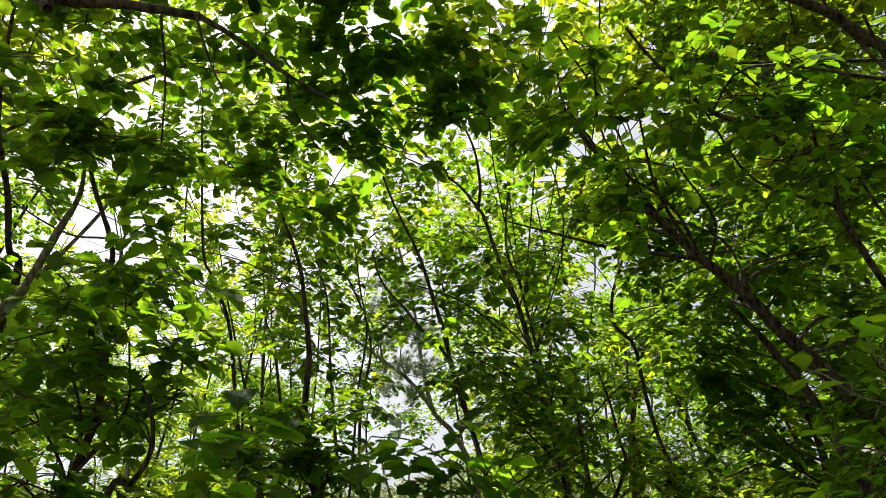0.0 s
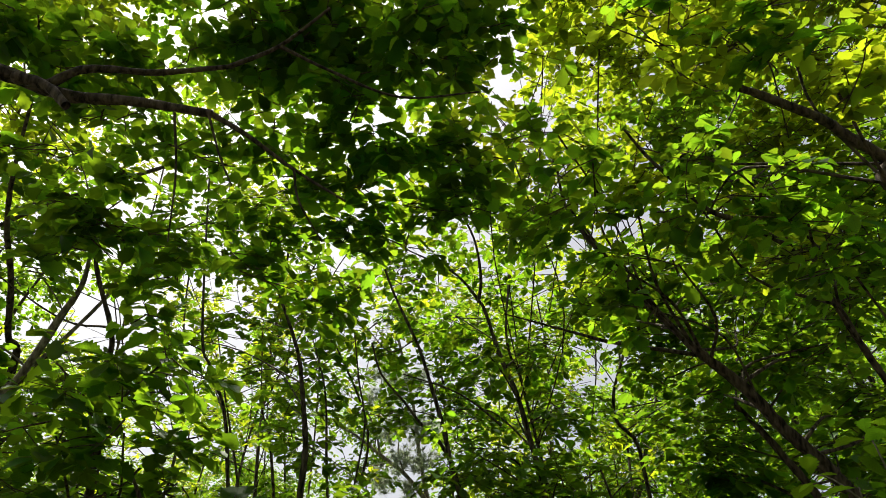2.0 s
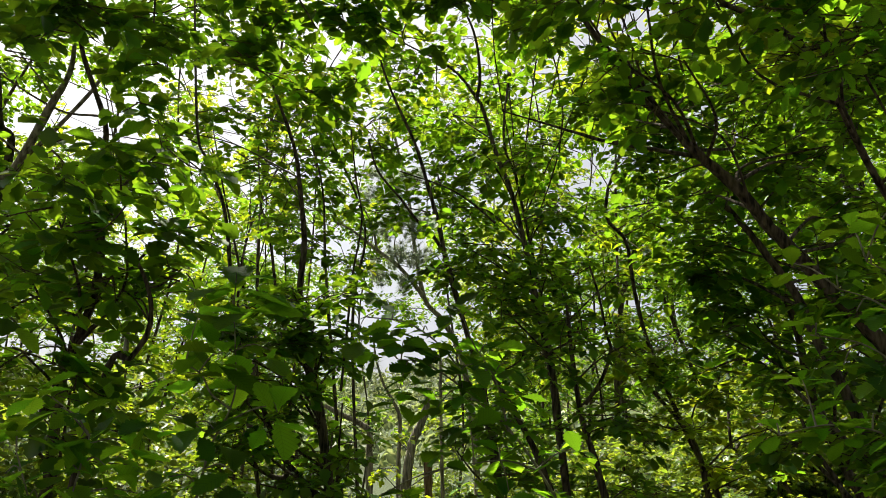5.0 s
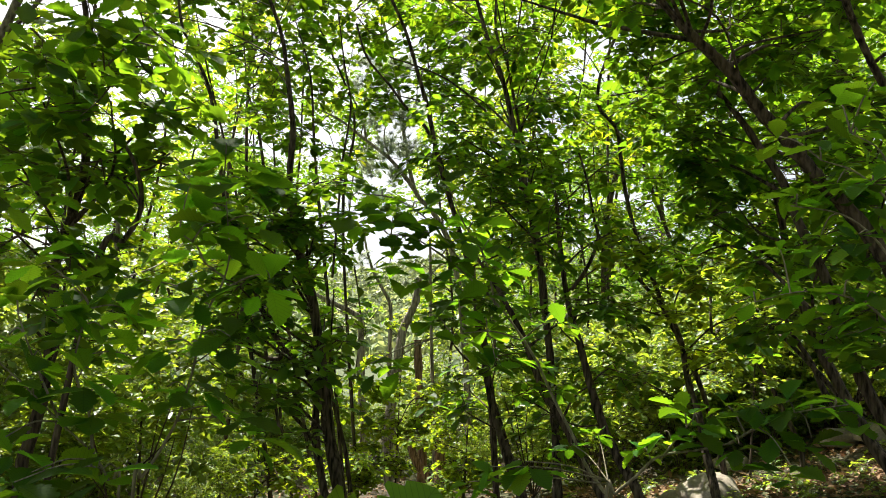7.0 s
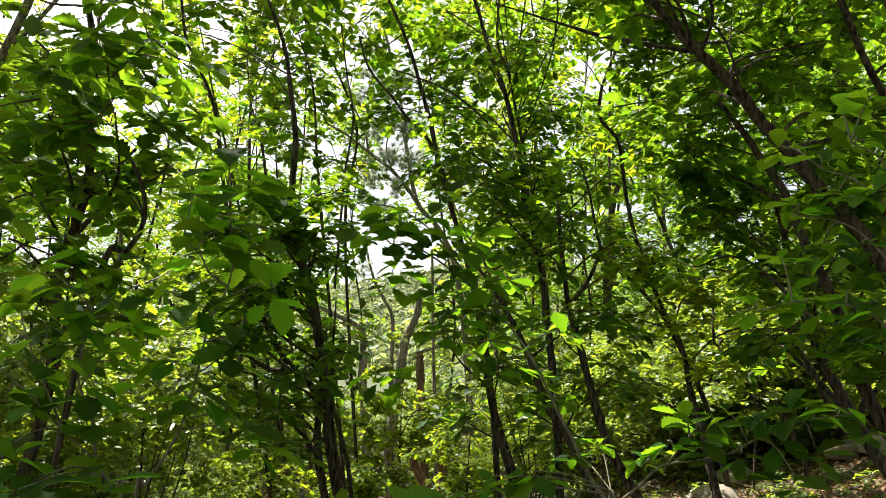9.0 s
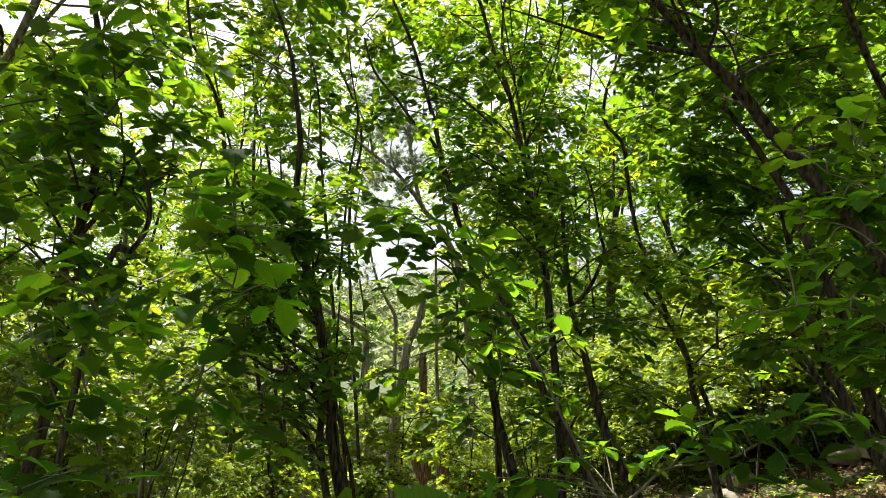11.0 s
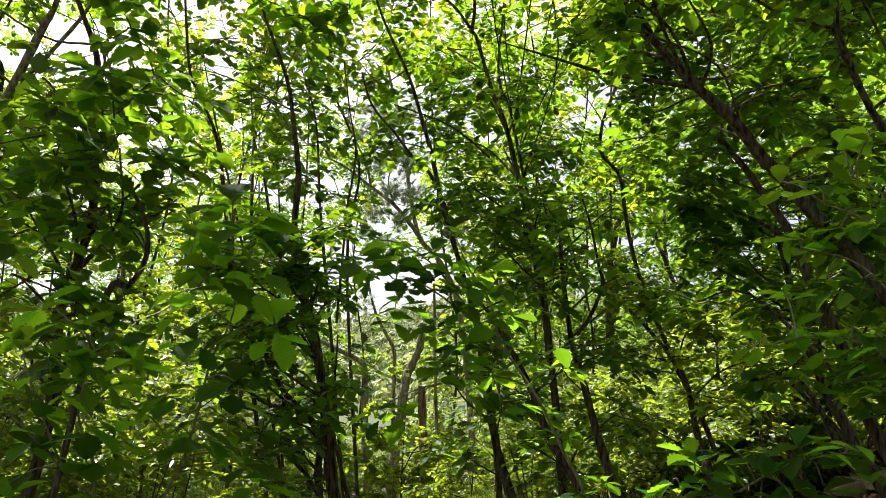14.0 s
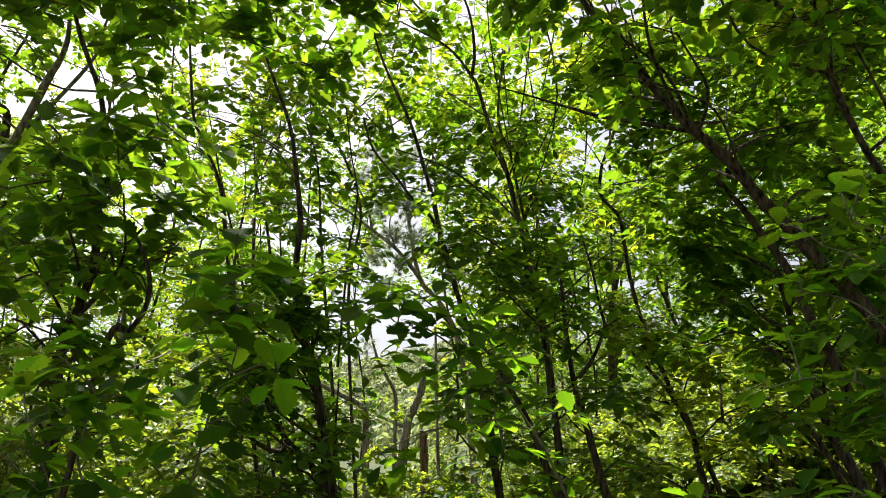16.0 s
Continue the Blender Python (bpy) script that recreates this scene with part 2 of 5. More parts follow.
# ---------------------------------------------------------------- leaves
def leaf_shape(lobes, fold=0.16, curl=0.12, width=0.33, depth=0.13):
    """An obovate oak leaf with rounded teeth, one unit long: vertices and triangles round a folded midrib."""
    steps = lobes * 3
    y = np.linspace(0.0, 1.0, steps + 1)
    half = width * np.sin(np.pi * np.clip(y, 0, 1) ** 1.55) ** 0.8
    half *= 1 + depth * np.array([-1.0, 0.55, 0.85])[np.arange(steps + 1) % 3]
    half[0], half[-1] = 0.012, 0.0
    mid = np.stack([0 * y, y, -curl * y ** 2], 1)
    left = np.stack([-half, y, fold * half * 1.6 - curl * y ** 2], 1)
    right = left * [-1, 1, 1]
    v = np.vstack([mid, left[1:-1], right[1:-1]])
    n, k = steps + 1, steps - 1
    f = []
    for side in (0, 1):
        o = n + side * k
        edge = [0] + [o + i for i in range(k)] + [n - 1]
        for i in range(n - 1):
            for tri in ((i, edge[i], edge[i + 1]), (i, edge[i + 1], i + 1)):
                tri = tri if side == 0 else tri[::-1]
                if len(set(tri)) == 3:
                    f.append(tri)
    return v, np.array(f)


def leaf_fan(k, fold=0.1, curl=0.1):
    """A lighter oak leaf: k points on each edge, fanned from the middle of the midrib."""
    y = (np.arange(k) + 1) / (k + 1)
    half = 0.31 * np.sin(np.pi * y ** 1.6) ** 0.8
    if k > 4:
        half *= np.where(np.arange(k) % 2 == 0, 0.84, 1.1)
    left = np.stack([-half, y, fold * half / 0.3 - curl * y ** 2], 1)
    v = np.vstack([[(0, 0, 0), (0, 0.55, -curl * 0.3), (0, 1, -curl)], left, left * [-1, 1, 1]])
    f = []
    for side in (0, 1):
        edge = [0] + [3 + side * k + i for i in range(k)] + [2]
        for a, b in zip(edge, edge[1:]):
            f.append((1, a, b) if side == 0 else (1, b, a))
    return v, np.array(f)


def leaf_flake():
    """A far leaf: two halves folded on the midrib."""
    v = np.array([(0, 0, 0), (-0.3, 0.58, 0.09), (0, 1, -0.08), (0.3, 0.58, 0.09)])
    return v, np.array([(0, 1, 2), (0, 2, 3)])[:, ::-1]


LEAF = {0: leaf_fan(8), 1: leaf_fan(4), 2: leaf_fan(2), 3: leaf_flake()}
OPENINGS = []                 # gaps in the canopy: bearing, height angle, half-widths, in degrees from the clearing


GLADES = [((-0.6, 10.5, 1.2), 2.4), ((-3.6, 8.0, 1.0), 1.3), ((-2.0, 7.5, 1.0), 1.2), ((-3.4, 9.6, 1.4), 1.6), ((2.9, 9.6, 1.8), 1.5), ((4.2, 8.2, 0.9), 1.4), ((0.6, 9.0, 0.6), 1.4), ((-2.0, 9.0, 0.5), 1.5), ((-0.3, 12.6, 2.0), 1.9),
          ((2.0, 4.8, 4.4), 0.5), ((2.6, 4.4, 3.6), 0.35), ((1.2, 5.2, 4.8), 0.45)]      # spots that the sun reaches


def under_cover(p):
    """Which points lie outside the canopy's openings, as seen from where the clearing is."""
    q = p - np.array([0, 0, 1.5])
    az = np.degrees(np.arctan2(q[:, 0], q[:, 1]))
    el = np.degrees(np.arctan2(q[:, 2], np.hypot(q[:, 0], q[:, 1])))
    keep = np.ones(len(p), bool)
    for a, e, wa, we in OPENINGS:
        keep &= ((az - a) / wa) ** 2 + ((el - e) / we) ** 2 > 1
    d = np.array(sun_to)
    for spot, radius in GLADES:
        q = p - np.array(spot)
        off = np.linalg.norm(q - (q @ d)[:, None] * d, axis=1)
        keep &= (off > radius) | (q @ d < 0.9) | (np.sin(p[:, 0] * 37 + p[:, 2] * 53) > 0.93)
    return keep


def place_leaves(base, along, normal, size, level):
    """One mesh of many leaves: where each starts, where it points, its upper side, its length."""
    v, f = LEAF[level]
    y = unit(along)
    x = unit(np.cross(y, normal))
    z = np.cross(x, y)
    s = size[:, None, None]
    pts = base[:, None] + s * (v[None, :, :1] * x[:, None] + v[None, :, 1:2] * y[:, None] + v[None, :, 2:] * z[:, None])
    faces = f[None] + (np.arange(len(base)) * len(v))[:, None, None]
    return pts.reshape(-1, 3), faces.reshape(-1, 3)


def rosettes(rng, centre, axis, count, leaf, droop=0.2, rise=0.8, tilt=0.24):
    """Leaves that fan out from twig tips, mostly in level sprays."""
    n = len(centre)
    idx = np.repeat(np.arange(n), count)
    m = len(idx)
    k = unit(unit(axis) * 0.55 + [0, 0, rise])[idx]
    u = unit(np.cross(k, rng.normal(size=(n, 3))[idx]))
    w = np.cross(k, u)
    phi = np.tile(np.linspace(0, 2 * np.pi, count, endpoint=False), n) + rng.normal(0, 0.35, m)
    along = unit(k * rng.uniform(-0.05, 0.4, (m, 1)) + np.cos(phi)[:, None] * u + np.sin(phi)[:, None] * w + [0, 0, -droop] + rng.normal(0, 0.18, (m, 3)))
    normal = unit(np.array([0, 0, 1.0]) + 0.3 * k + rng.normal(0, tilt, (m, 3)))
    size = leaf * rng.uniform(0.6, 1.25, m)
    base = centre[idx] - k * rng.uniform(0, 0.5, (m, 1)) * leaf + along * 0.06 * leaf
    return base, along, normal, size


def foliage(rng, blobs, leaf, level, count=6, reach=1.0, gaps=False, tilt=0.24):
    """Leafy boughs: from the middle of each mass, side shoots spread out and bear fans of leaves.
    A mass is (middle, (rx, ry, rz), cover)."""
    leaves, twigs = [], []
    for c, r, cover in blobs:
        c, r = np.asarray(c, float), np.asarray(r, float)
        n = max(4, int(cover * np.pi * max(r[0], r[1]) * r[2] / (0.27 * leaf * leaf) / count))
        shoots = max(3, n // 7)
        d = unit(rng.normal(size=(shoots, 3)) * [1, 1, 0.75])
        ends = c + d * r * rng.uniform(0.7, 1.05, (shoots, 1)) * reach
        starts = c + rng.normal(0, 0.12, (shoots, 3)) * r
        which = rng.integers(0, shoots, n)
        s = rng.uniform(0.15, 1.0, n) ** 0.7
        root = starts[which] + (ends - starts)[which] * s[:, None]
        out = unit((ends - starts)[which])
        tip = root + rng.normal(0, 1, (n, 3)) * np.minimum(r * 0.3, leaf * 1.8) * [1, 1, 0.55] + out * leaf * 0.3
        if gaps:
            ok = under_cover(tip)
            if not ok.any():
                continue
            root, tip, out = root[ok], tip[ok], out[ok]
        axis = unit(tip - root + out * leaf * 0.8 + [0, 0, leaf * 0.35])
        leaves.append(rosettes(rng, tip, axis, count, leaf, tilt=tilt))
        if level < 2:
            for a, b in zip(starts, ends):
                mid = (a + b) / 2 + rng.normal(0, 0.06, 3) * r
                twigs.append(tube(spline([a, mid, b], 3), 0.006 * leaf / 0.14, 0.0025, 4))
            for a, b in zip(root, tip):
                twigs.append(tube(np.array([a, b]), 0.004, 0.0022, 3))
    return [np.concatenate(x) for x in zip(*leaves)], (join(twigs) if twigs else None)


NEAR = []
for lobes, fold, curl, width in ((6, 0.14, 0.12, 0.29), (7, 0.26, 0.24, 0.31), (6, 0.1, 0.34, 0.27), (7, 0.2, -0.06, 0.3)):
    NEAR.append(mesh_from("leaf", *leaf_shape(lobes, fold, curl, width, 0.15), OAK_ONE))


BROAD = mesh_from("leaf", *leaf_shape(5, 0.1, 0.16, 0.42, 0.2), OAK_ONE)


def leaf_object(parent, origin, base, along, normal, size, k, mesh=None):
    """One leaf as a piece of its own, on one of four shared meshes."""
    ob = new("leaf", mesh or NEAR[k % len(NEAR)])
    y = Vector(along).normalized()
    x = y.cross(Vector(normal)).normalized()
    z = x.cross(y)
    ob.matrix_basis = Matrix.Translation(Vector(base) - Vector(origin)) @ Matrix((x, y, z)).transposed().to_4x4() @ Matrix.Scale(size, 4)
    ob.parent = parent
    return ob


def hang_leaves(root, o, arrays, level, mat, name, label, single, limbs=()):
    """The leaves that hang nearest the clearing as pieces of their own on their limbs, the rest joined."""
    tips = np.array([tip for tip, ob in limbs]) if limbs else None
    near = np.linalg.norm(arrays[0] - [0, 0, 1.5], axis=1).argsort()
    lone, rest = near[:single], near[single:]
    for q in lone:
        bearer = root if tips is None else limbs[int(np.linalg.norm(tips - arrays[0][q], axis=1).argmin())][1]
        leaf_object(bearer, o, *[a[q] for a in arrays], int(q))
    v, f = place_leaves(*[a[rest] for a in arrays], level)
    part(name, v - o, f, mat, root, label, "stuff")


def grow_tree(name, place, line, r0, r1, blobs, label, leaf=0.15, level=1, dense=1.15, seed=1, bark=None, leaf_mat=None, sides=14, category="tree", group="oaks of the wood", limbs=True, gaps=True, single=0, branches=(), tilt=0.32):
    """A tree: a trunk along a line, a limb to each leafy mass, twigs and the leaves themselves."""
    rng = np.random.default_rng(seed)
    bark, leaf_mat = bark or BARK, leaf_mat or OAK
    o = np.asarray(place, float)
    root = thing(name, place, label, category, group)
    path = spline(np.asarray(line, float), 6)
    part("trunk", *[x if i else x - o for i, x in enumerate(tube(path, r0, r1, sides, 0.1, rng, 0.8))], bark, root)
    bearers = []
    for c, r, cover in blobs if limbs else ():
        c = np.asarray(c, float)
        gap = np.linalg.norm((path - c)[:, :2], axis=1)
        want = c[2] - 0.5 * gap
        i = int(np.argmin(np.abs(path[:, 2] - want) + 0.4 * gap))
        a = path[i]
        if np.linalg.norm(c - a) < 0.25:
            continue
        b1 = a + (c - a) * 0.45 + rng.normal(0, 0.07, 3) * np.linalg.norm(c - a) + [0, 0, 0.08 * gap[i]]
        frac = i / (len(path) - 1)
        ra = min(0.5 * (r1 + (r0 - r1) * (1 - frac)), 0.006 + 0.008 * np.linalg.norm(c - a))
        if r[0] <= 0.3:
            ra, b1 = 0.008, b1 + rng.normal(0, 0.12, 3) * np.linalg.norm(c - a)
        v, f = tube(spline([a, b1, c], 4), ra, min(ra, 0.008) * 0.7, 6 if level < 3 else 4, 0.06, rng)
        bearers.append((c, part("limb", v - o, f, bark, root)))
    for way, ra, rb in branches:
        v, f = tube(spline(way, 5), ra, rb, 7, 0.06, rng)
        part("limb", v - o, f, bark, root)
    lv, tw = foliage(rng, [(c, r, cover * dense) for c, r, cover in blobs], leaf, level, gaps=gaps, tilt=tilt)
    hang_leaves(root, o, lv, level, leaf_mat, "crown", "dense green lobed leaves", single, bearers)
    if tw:
        part("fine_branching", tw[0] - o, tw[1], TWIG, root, "", "stuff")
    return root


# ---------------------------------------------------------------- ground
def gz(x, y):
    """Height of the forest floor: level by the viewer, up to the right, hills far off."""
    x, y = np.asarray(x, float), np.asarray(y, float)
    d = np.hypot(x, y)
    rise = np.clip(x - 0.8, 0, 22)
    slope = 0.3 * rise * rise / (rise + 0.8) - 0.05 * np.clip(-x, 0, 12) - 0.02 * np.clip(y, -20, 60)
    near = 0.08 * np.sin(x * 0.9 + 1.3) * np.cos(y * 0.7) + 0.05 * np.sin(x * 2.3 + y * 1.7)
    hill = 75 * np.clip((d - 120) / 480, 0, 1) ** 1.5 * (1 + 0.25 * np.sin(np.arctan2(x, y) * 7 + 0.6))
    return slope + near * np.clip(1.2 - d / 60, 0, 1) + hill


def build_ground():
    rings = np.concatenate([[0.0], np.geomspace(0.35, 3000, 110)])
    spokes = 144
    ang = np.linspace(0, 2 * np.pi, spokes, endpoint=False)
    x = (rings[1:, None] * np.sin(ang)).ravel()
    y = (rings[1:, None] * np.cos(ang)).ravel()
    v = np.vstack([[0, 0, float(gz(0, 0))], np.stack([x, y, gz(x, y)], 1)])
    i, j = np.meshgrid(np.arange(len(rings) - 2), np.arange(spokes), indexing="ij")
    a = 1 + i * spokes + j
    b = 1 + i * spokes + (j + 1) % spokes
    quads = np.stack([a, a + spokes, b + spokes, b], -1).reshape(-1, 4).tolist()
    fan = [(0, 1 + k, 1 + (k + 1) % spokes) for k in range(spokes)]
    ob = new("ground", mesh_from("ground", v, quads + fan, GROUND))
    tagged(ob, "brown forest floor with leaf litter, rising to wooded hills", "ground", kind="structure")


build_ground()


def on_ground(x, y, dz=0.0):
    return (x, y, float(gz(x, y)) + dz)


# ---------------------------------------------------------------- trees
def oak(place_px, line, r0, r1, blobs, label, **kw):
    """A tree whose seen line is carried down to the forest floor."""
    p = [np.array(q, float) for q in line]
    base = np.array(place_px, float)
    base[2] = float(gz(base[0], base[1])) - 0.05
    return grow_tree("oak_tree", tuple(base), [base] + p, r0, r1, blobs, label, **kw)


def ball(c, r, cover=1.0, flat=0.75):
    return (c, (r, r, r * flat), cover)


# limb reaching in overhead from an oak beside the viewer
oak((-4.6, 2.2, 0), [(-4.5, 2.3, 1.5), (-4.3, 2.5, 3.2), (-4.1, 2.7, 5.0), (-3.9, 2.9, 6.8)], 0.16, 0.05,
    [ball((-4.6, 1.5, 5.5), 1.0), ball((-3.6, 1.0, 6.0), 1.0), ball((-4.4, 3.2, 7.0), 1.0)],
    "oak tree with rough dark bark beside the path", seed=11)


def bough():
    """The low, spreading bough that hangs over the view, with its dark leaves seen from below."""
    rng = np.random.default_rng(5)
    root = thing("oak_bough", (-2.26, 2.35, 4.03), "low dark oak bough with large hanging leaves", "branch")
    o = np.array(root.location)
    def mass(c, r, cover):
        return (c, (r * 1.15, r * 0.75, r * 0.75), cover * 0.58)

    main = spline([(-2.26, 2.35, 4.03), (-1.92, 2.5, 4.02), (-1.68, 2.56, 3.96), (-1.37, 2.6, 3.96), (-1.05, 2.64, 3.93)], 8)
    v, f = tube(main, 0.038, 0.017, 12, 0.08, rng)
    part("limb", v - o, f, BARK, root)
    arms = [
        ([(-1.88, 2.48, 3.99), (-1.73, 2.48, 3.94), (-1.6, 2.46, 3.81)], 0.028, 0.02),
        ([(-1.75, 2.51, 3.97), (-1.59, 2.51, 4.07), (-1.33, 2.6, 4.14), (-1.02, 2.65, 4.23)], 0.022, 0.011),
        ([(-1.05, 2.64, 3.93), (-0.89, 2.69, 3.85), (-0.68, 2.78, 3.73), (-0.44, 2.81, 3.58)], 0.014, 0.005),
        ([(-1.02, 2.65, 4.23), (-0.79, 2.62, 4.34), (-0.55, 2.52, 4.49)], 0.012, 0.006),
        ([(-0.79, 2.62, 4.34), (-0.54, 2.66, 4.22), (-0.21, 2.69, 4.09), (0.16, 2.67, 4.11)], 0.009, 0.004),
        ([(-1.06, 2.63, 3.92), (-0.99, 2.69, 3.72), (-0.92, 2.7, 3.58)], 0.007, 0.003),
        ([(-1.2, 2.6, 3.9), (-1.17, 2.69, 3.63), (-1.17, 2.77, 3.33)], 0.007, 0.003),
        ([(-0.68, 2.78, 3.73), (-0.64, 2.79, 3.56), (-0.54, 2.9, 3.42)], 0.007, 0.003),
    ]
    bearers = []
    for line, a, b in arms:
        v, f = tube(spline(line, 6), a, b, 8, 0.06, rng)
        bearers.append((np.array(line[-1]), part("branch", v - o, f, BARK, root)))
    masses = []
    masses += [mass((-2.14, 2.71, 4.66), 0.34, 2.48), mass((-2.03, 3.01, 4.78), 0.28, 2.28), mass((-2.27, 2.96, 4.63), 0.34, 2.28), mass((-1.68, 3.04, 4.69), 0.31, 2.28),
               mass((-1.44, 3.1, 4.85), 0.28, 2.48), mass((-1.23, 3.02, 4.99), 0.25, 2.28), mass((-1, 3.07, 5.11), 0.34, 2.67), mass((-1.14, 3.29, 4.92), 0.34, 2.67),
               mass((-2.13, 3.18, 4.15), 0.28, 1.53), mass((-1.5, 3.38, 4.29), 0.25, 1.71)]
    masses += [mass((-0.75, 3.21, 5.12), 0.34, 2.35), mass((-0.73, 3.34, 4.83), 0.39, 2.48), mass((-0.41, 3.17, 5.19), 0.37, 2.35), mass((-0.33, 3.25, 4.8), 0.39, 2.48),
               mass((-0.01, 3.15, 5.09), 0.34, 2.35), mass((0.23, 3.11, 5.24), 0.22, 1.91), mass((0.34, 3.1, 5.04), 0.16, 1.75), mass((0, 3.47, 4.99), 0.28, 1.91),
               mass((-1.02, 3.56, 4.71), 0.37, 2.21), mass((-0.52, 3.46, 4.55), 0.43, 2.63), mass((-0.13, 3.52, 4.53), 0.39, 2.48), mass((0.25, 3.71, 4.52), 0.28, 1.62)]
    masses += [mass((-1.29, 3.69, 4.46), 0.34, 1.75), mass((-0.86, 3.69, 4.34), 0.37, 2.05), mass((-0.46, 3.73, 4.3), 0.39, 2.48), mass((-0.05, 3.84, 4.3), 0.37, 2.21),
               mass((-0.25, 3.85, 4.06), 0.31, 2.05), mass((-0.59, 3.9, 4.04), 0.31, 2.05), mass((-0.96, 3.88, 4.06), 0.28, 1.91), mass((-1.18, 3.96, 3.87), 0.25, 2.05),
               mass((-0.77, 4.04, 3.73), 0.20, 2.21), mass((-0.51, 4.04, 3.82), 0.17, 1.62)]
    masses += [mass((-1.82, 3.5, 4.03), 0.34, 2.05), mass((-2.01, 3.59, 3.89), 0.28, 1.75), mass((-1.67, 3.66, 3.95), 0.31, 2.05), mass((-1.52, 3.78, 3.69), 0.25, 2.93),
               mass((-1.73, 4.02, 3.6), 0.18, 2.48), mass((-1.81, 3.49, 4.25), 0.25, 1.75), mass((-1.47, 3.77, 4.1), 0.25, 1.75), mass((-2.07, 3.54, 3.75), 0.18, 1.75),
               mass((-0.84, 4.15, 3.93), 0.2, 1.80), mass((-0.84, 4.35, 3.76), 0.16, 1.64), mass((-1.87, 3.31, 4.47), 0.22, 1.64)]
    masses += [mass((-1.83, 3.08, 4.66), 0.22, 2.0), mass((-1.85, 3.26, 4.45), 0.22, 2.0), mass((-1.5, 3.2, 4.79), 0.2, 1.8), mass((-2.19, 2.81, 4.84), 0.25, 2.0),
               mass((-0.2, 3.74, 4.46), 0.22, 1.8), mass((-0.2, 3.92, 4.2), 0.2, 1.6), mass((-1.06, 4, 3.84), 0.18, 1.6), mass((-0.63, 4.07, 3.88), 0.15, 1.6)]
    masses += [mass((-1.12, 2.86, 4.99), 0.32, 1.3), mass((-0.88, 3.02, 5.19), 0.32, 1.3), mass((-0.55, 2.85, 5), 0.32, 1.3), mass((-0.41, 2.98, 5.17), 0.32, 1.3),
               mass((-0.11, 2.79, 4.96), 0.32, 1.3), mass((0.18, 2.92, 5.11), 0.32, 1.3), mass((-1.22, 3.22, 5.09), 0.32, 1.3), mass((-0.87, 3.06, 4.93), 0.32, 1.3),
               mass((-0.6, 3.22, 5.12), 0.32, 1.3), mass((-0.41, 3.03, 4.92), 0.32, 1.3), mass((-0.12, 3.17, 5.08), 0.32, 1.3), mass((0.19, 3.29, 5.23), 0.32, 1.3),
               mass((-0.94, 3.44, 5.02), 0.32, 1.3), mass((-0.44, 3.41, 5.01), 0.32, 1.3), mass((0.18, 3.34, 4.97), 0.32, 1.3)]
    lv, tw = foliage(rng, masses, 0.122, 0, tilt=0.42)
    hang_leaves(root, o, lv, 0, OAK, "foliage", "", 300, bearers)
    part("fine_branching", tw[0] - o, tw[1], TWIG, root, "", "stuff")


bough()

# trees on the left
oak((-4, 6.42, 0), [(-4, 6.42, 0.78), (-3.93, 6.31, 2.13), (-3.7, 6.08, 3.26), (-3.45, 5.78, 4.05), (-3.43, 5.55, 4.15), (-3.37, 5.26, 4.49), (-3.34, 4.95, 4.77), (-3.24, 4.66, 5.04), (-3.05, 4.29, 5.44)], 0.04, 0.01,
    [ball((-3.54, 5.45, 5.77), 0.97, 0.63), ball((-2.99, 6.39, 4.2), 0.66, 0.63), ball((-3.51, 6.28, 3.79), 0.72, 0.56), ball((-2.64, 6.64, 3.96), 0.60, 0.70), ball((-2.93, 6.39, 5.68), 0.84, 0.63),
     ball((-3.1, 6.02, 3.32), 0.72, 0.63), ball((-2.35, 6.14, 3.92), 0.60, 0.70), ball((-3.17, 6.16, 2.52), 0.66, 0.63), ball((-2.41, 6.26, 3.13), 0.60, 0.63)],
    "leaning oak tree with dark trunk and open crown", seed=21, leaf=0.15, level=0, single=140)
oak((-2.79, 5.71, 0), [(-2.79, 5.71, 0.72), (-2.75, 5.69, 0.88), (-2.69, 5.69, 1.2), (-2.65, 5.66, 1.48), (-2.64, 5.6, 1.84), (-2.6, 5.52, 2.26), (-2.49, 5.46, 2.56), (-2.42, 5.39, 2.8), (-2.37, 5.29, 3.06), (-2.39, 5.18, 3.35), (-2.38, 5.07, 3.64), (-2.34, 4.98, 3.89), (-2.47, 4.76, 4.32), (-2.51, 4.48, 4.72)], 0.05, 0.012,
    [ball((-2.38, 4.43, 3.46), 0.45, 0.8), ball((-1.97, 4.43, 3.37), 0.5, 0.9), ball((-1.82, 4.73, 3.62), 0.45, 0.9), ball((-2.26, 4.43, 3), 0.45, 0.8), ball((-1.85, 4.39, 3.01), 0.45, 0.9), ball((-1.71, 4.85, 3.14), 0.42, 0.9), ball((-2.38, 4.48, 2.63), 0.4, 0.9), ball((-2.07, 4.82, 2.77), 0.3, 0.6), ball((-2.31, 4.37, 2.21), 0.4, 0.9), ball((-2.07, 4.52, 2.04), 0.35, 0.8), ball((-1.78, 5.13, 2.87), 0.35, 0.8), ball((-3.17, 5.53, 2.97), 0.60, 0.77), ball((-3.67, 5.16, 4.64), 0.84, 0.63), ball((-2.42, 4.93, 1.95), 0.60, 0.84), ball((-2.75, 4.96, 3.46), 0.55, 0.49), ball((-3.2, 4.73, 5.67), 0.4, 0.7)],
    "oak tree with slim forked dark stems", seed=22, leaf=0.16, level=0, single=140)
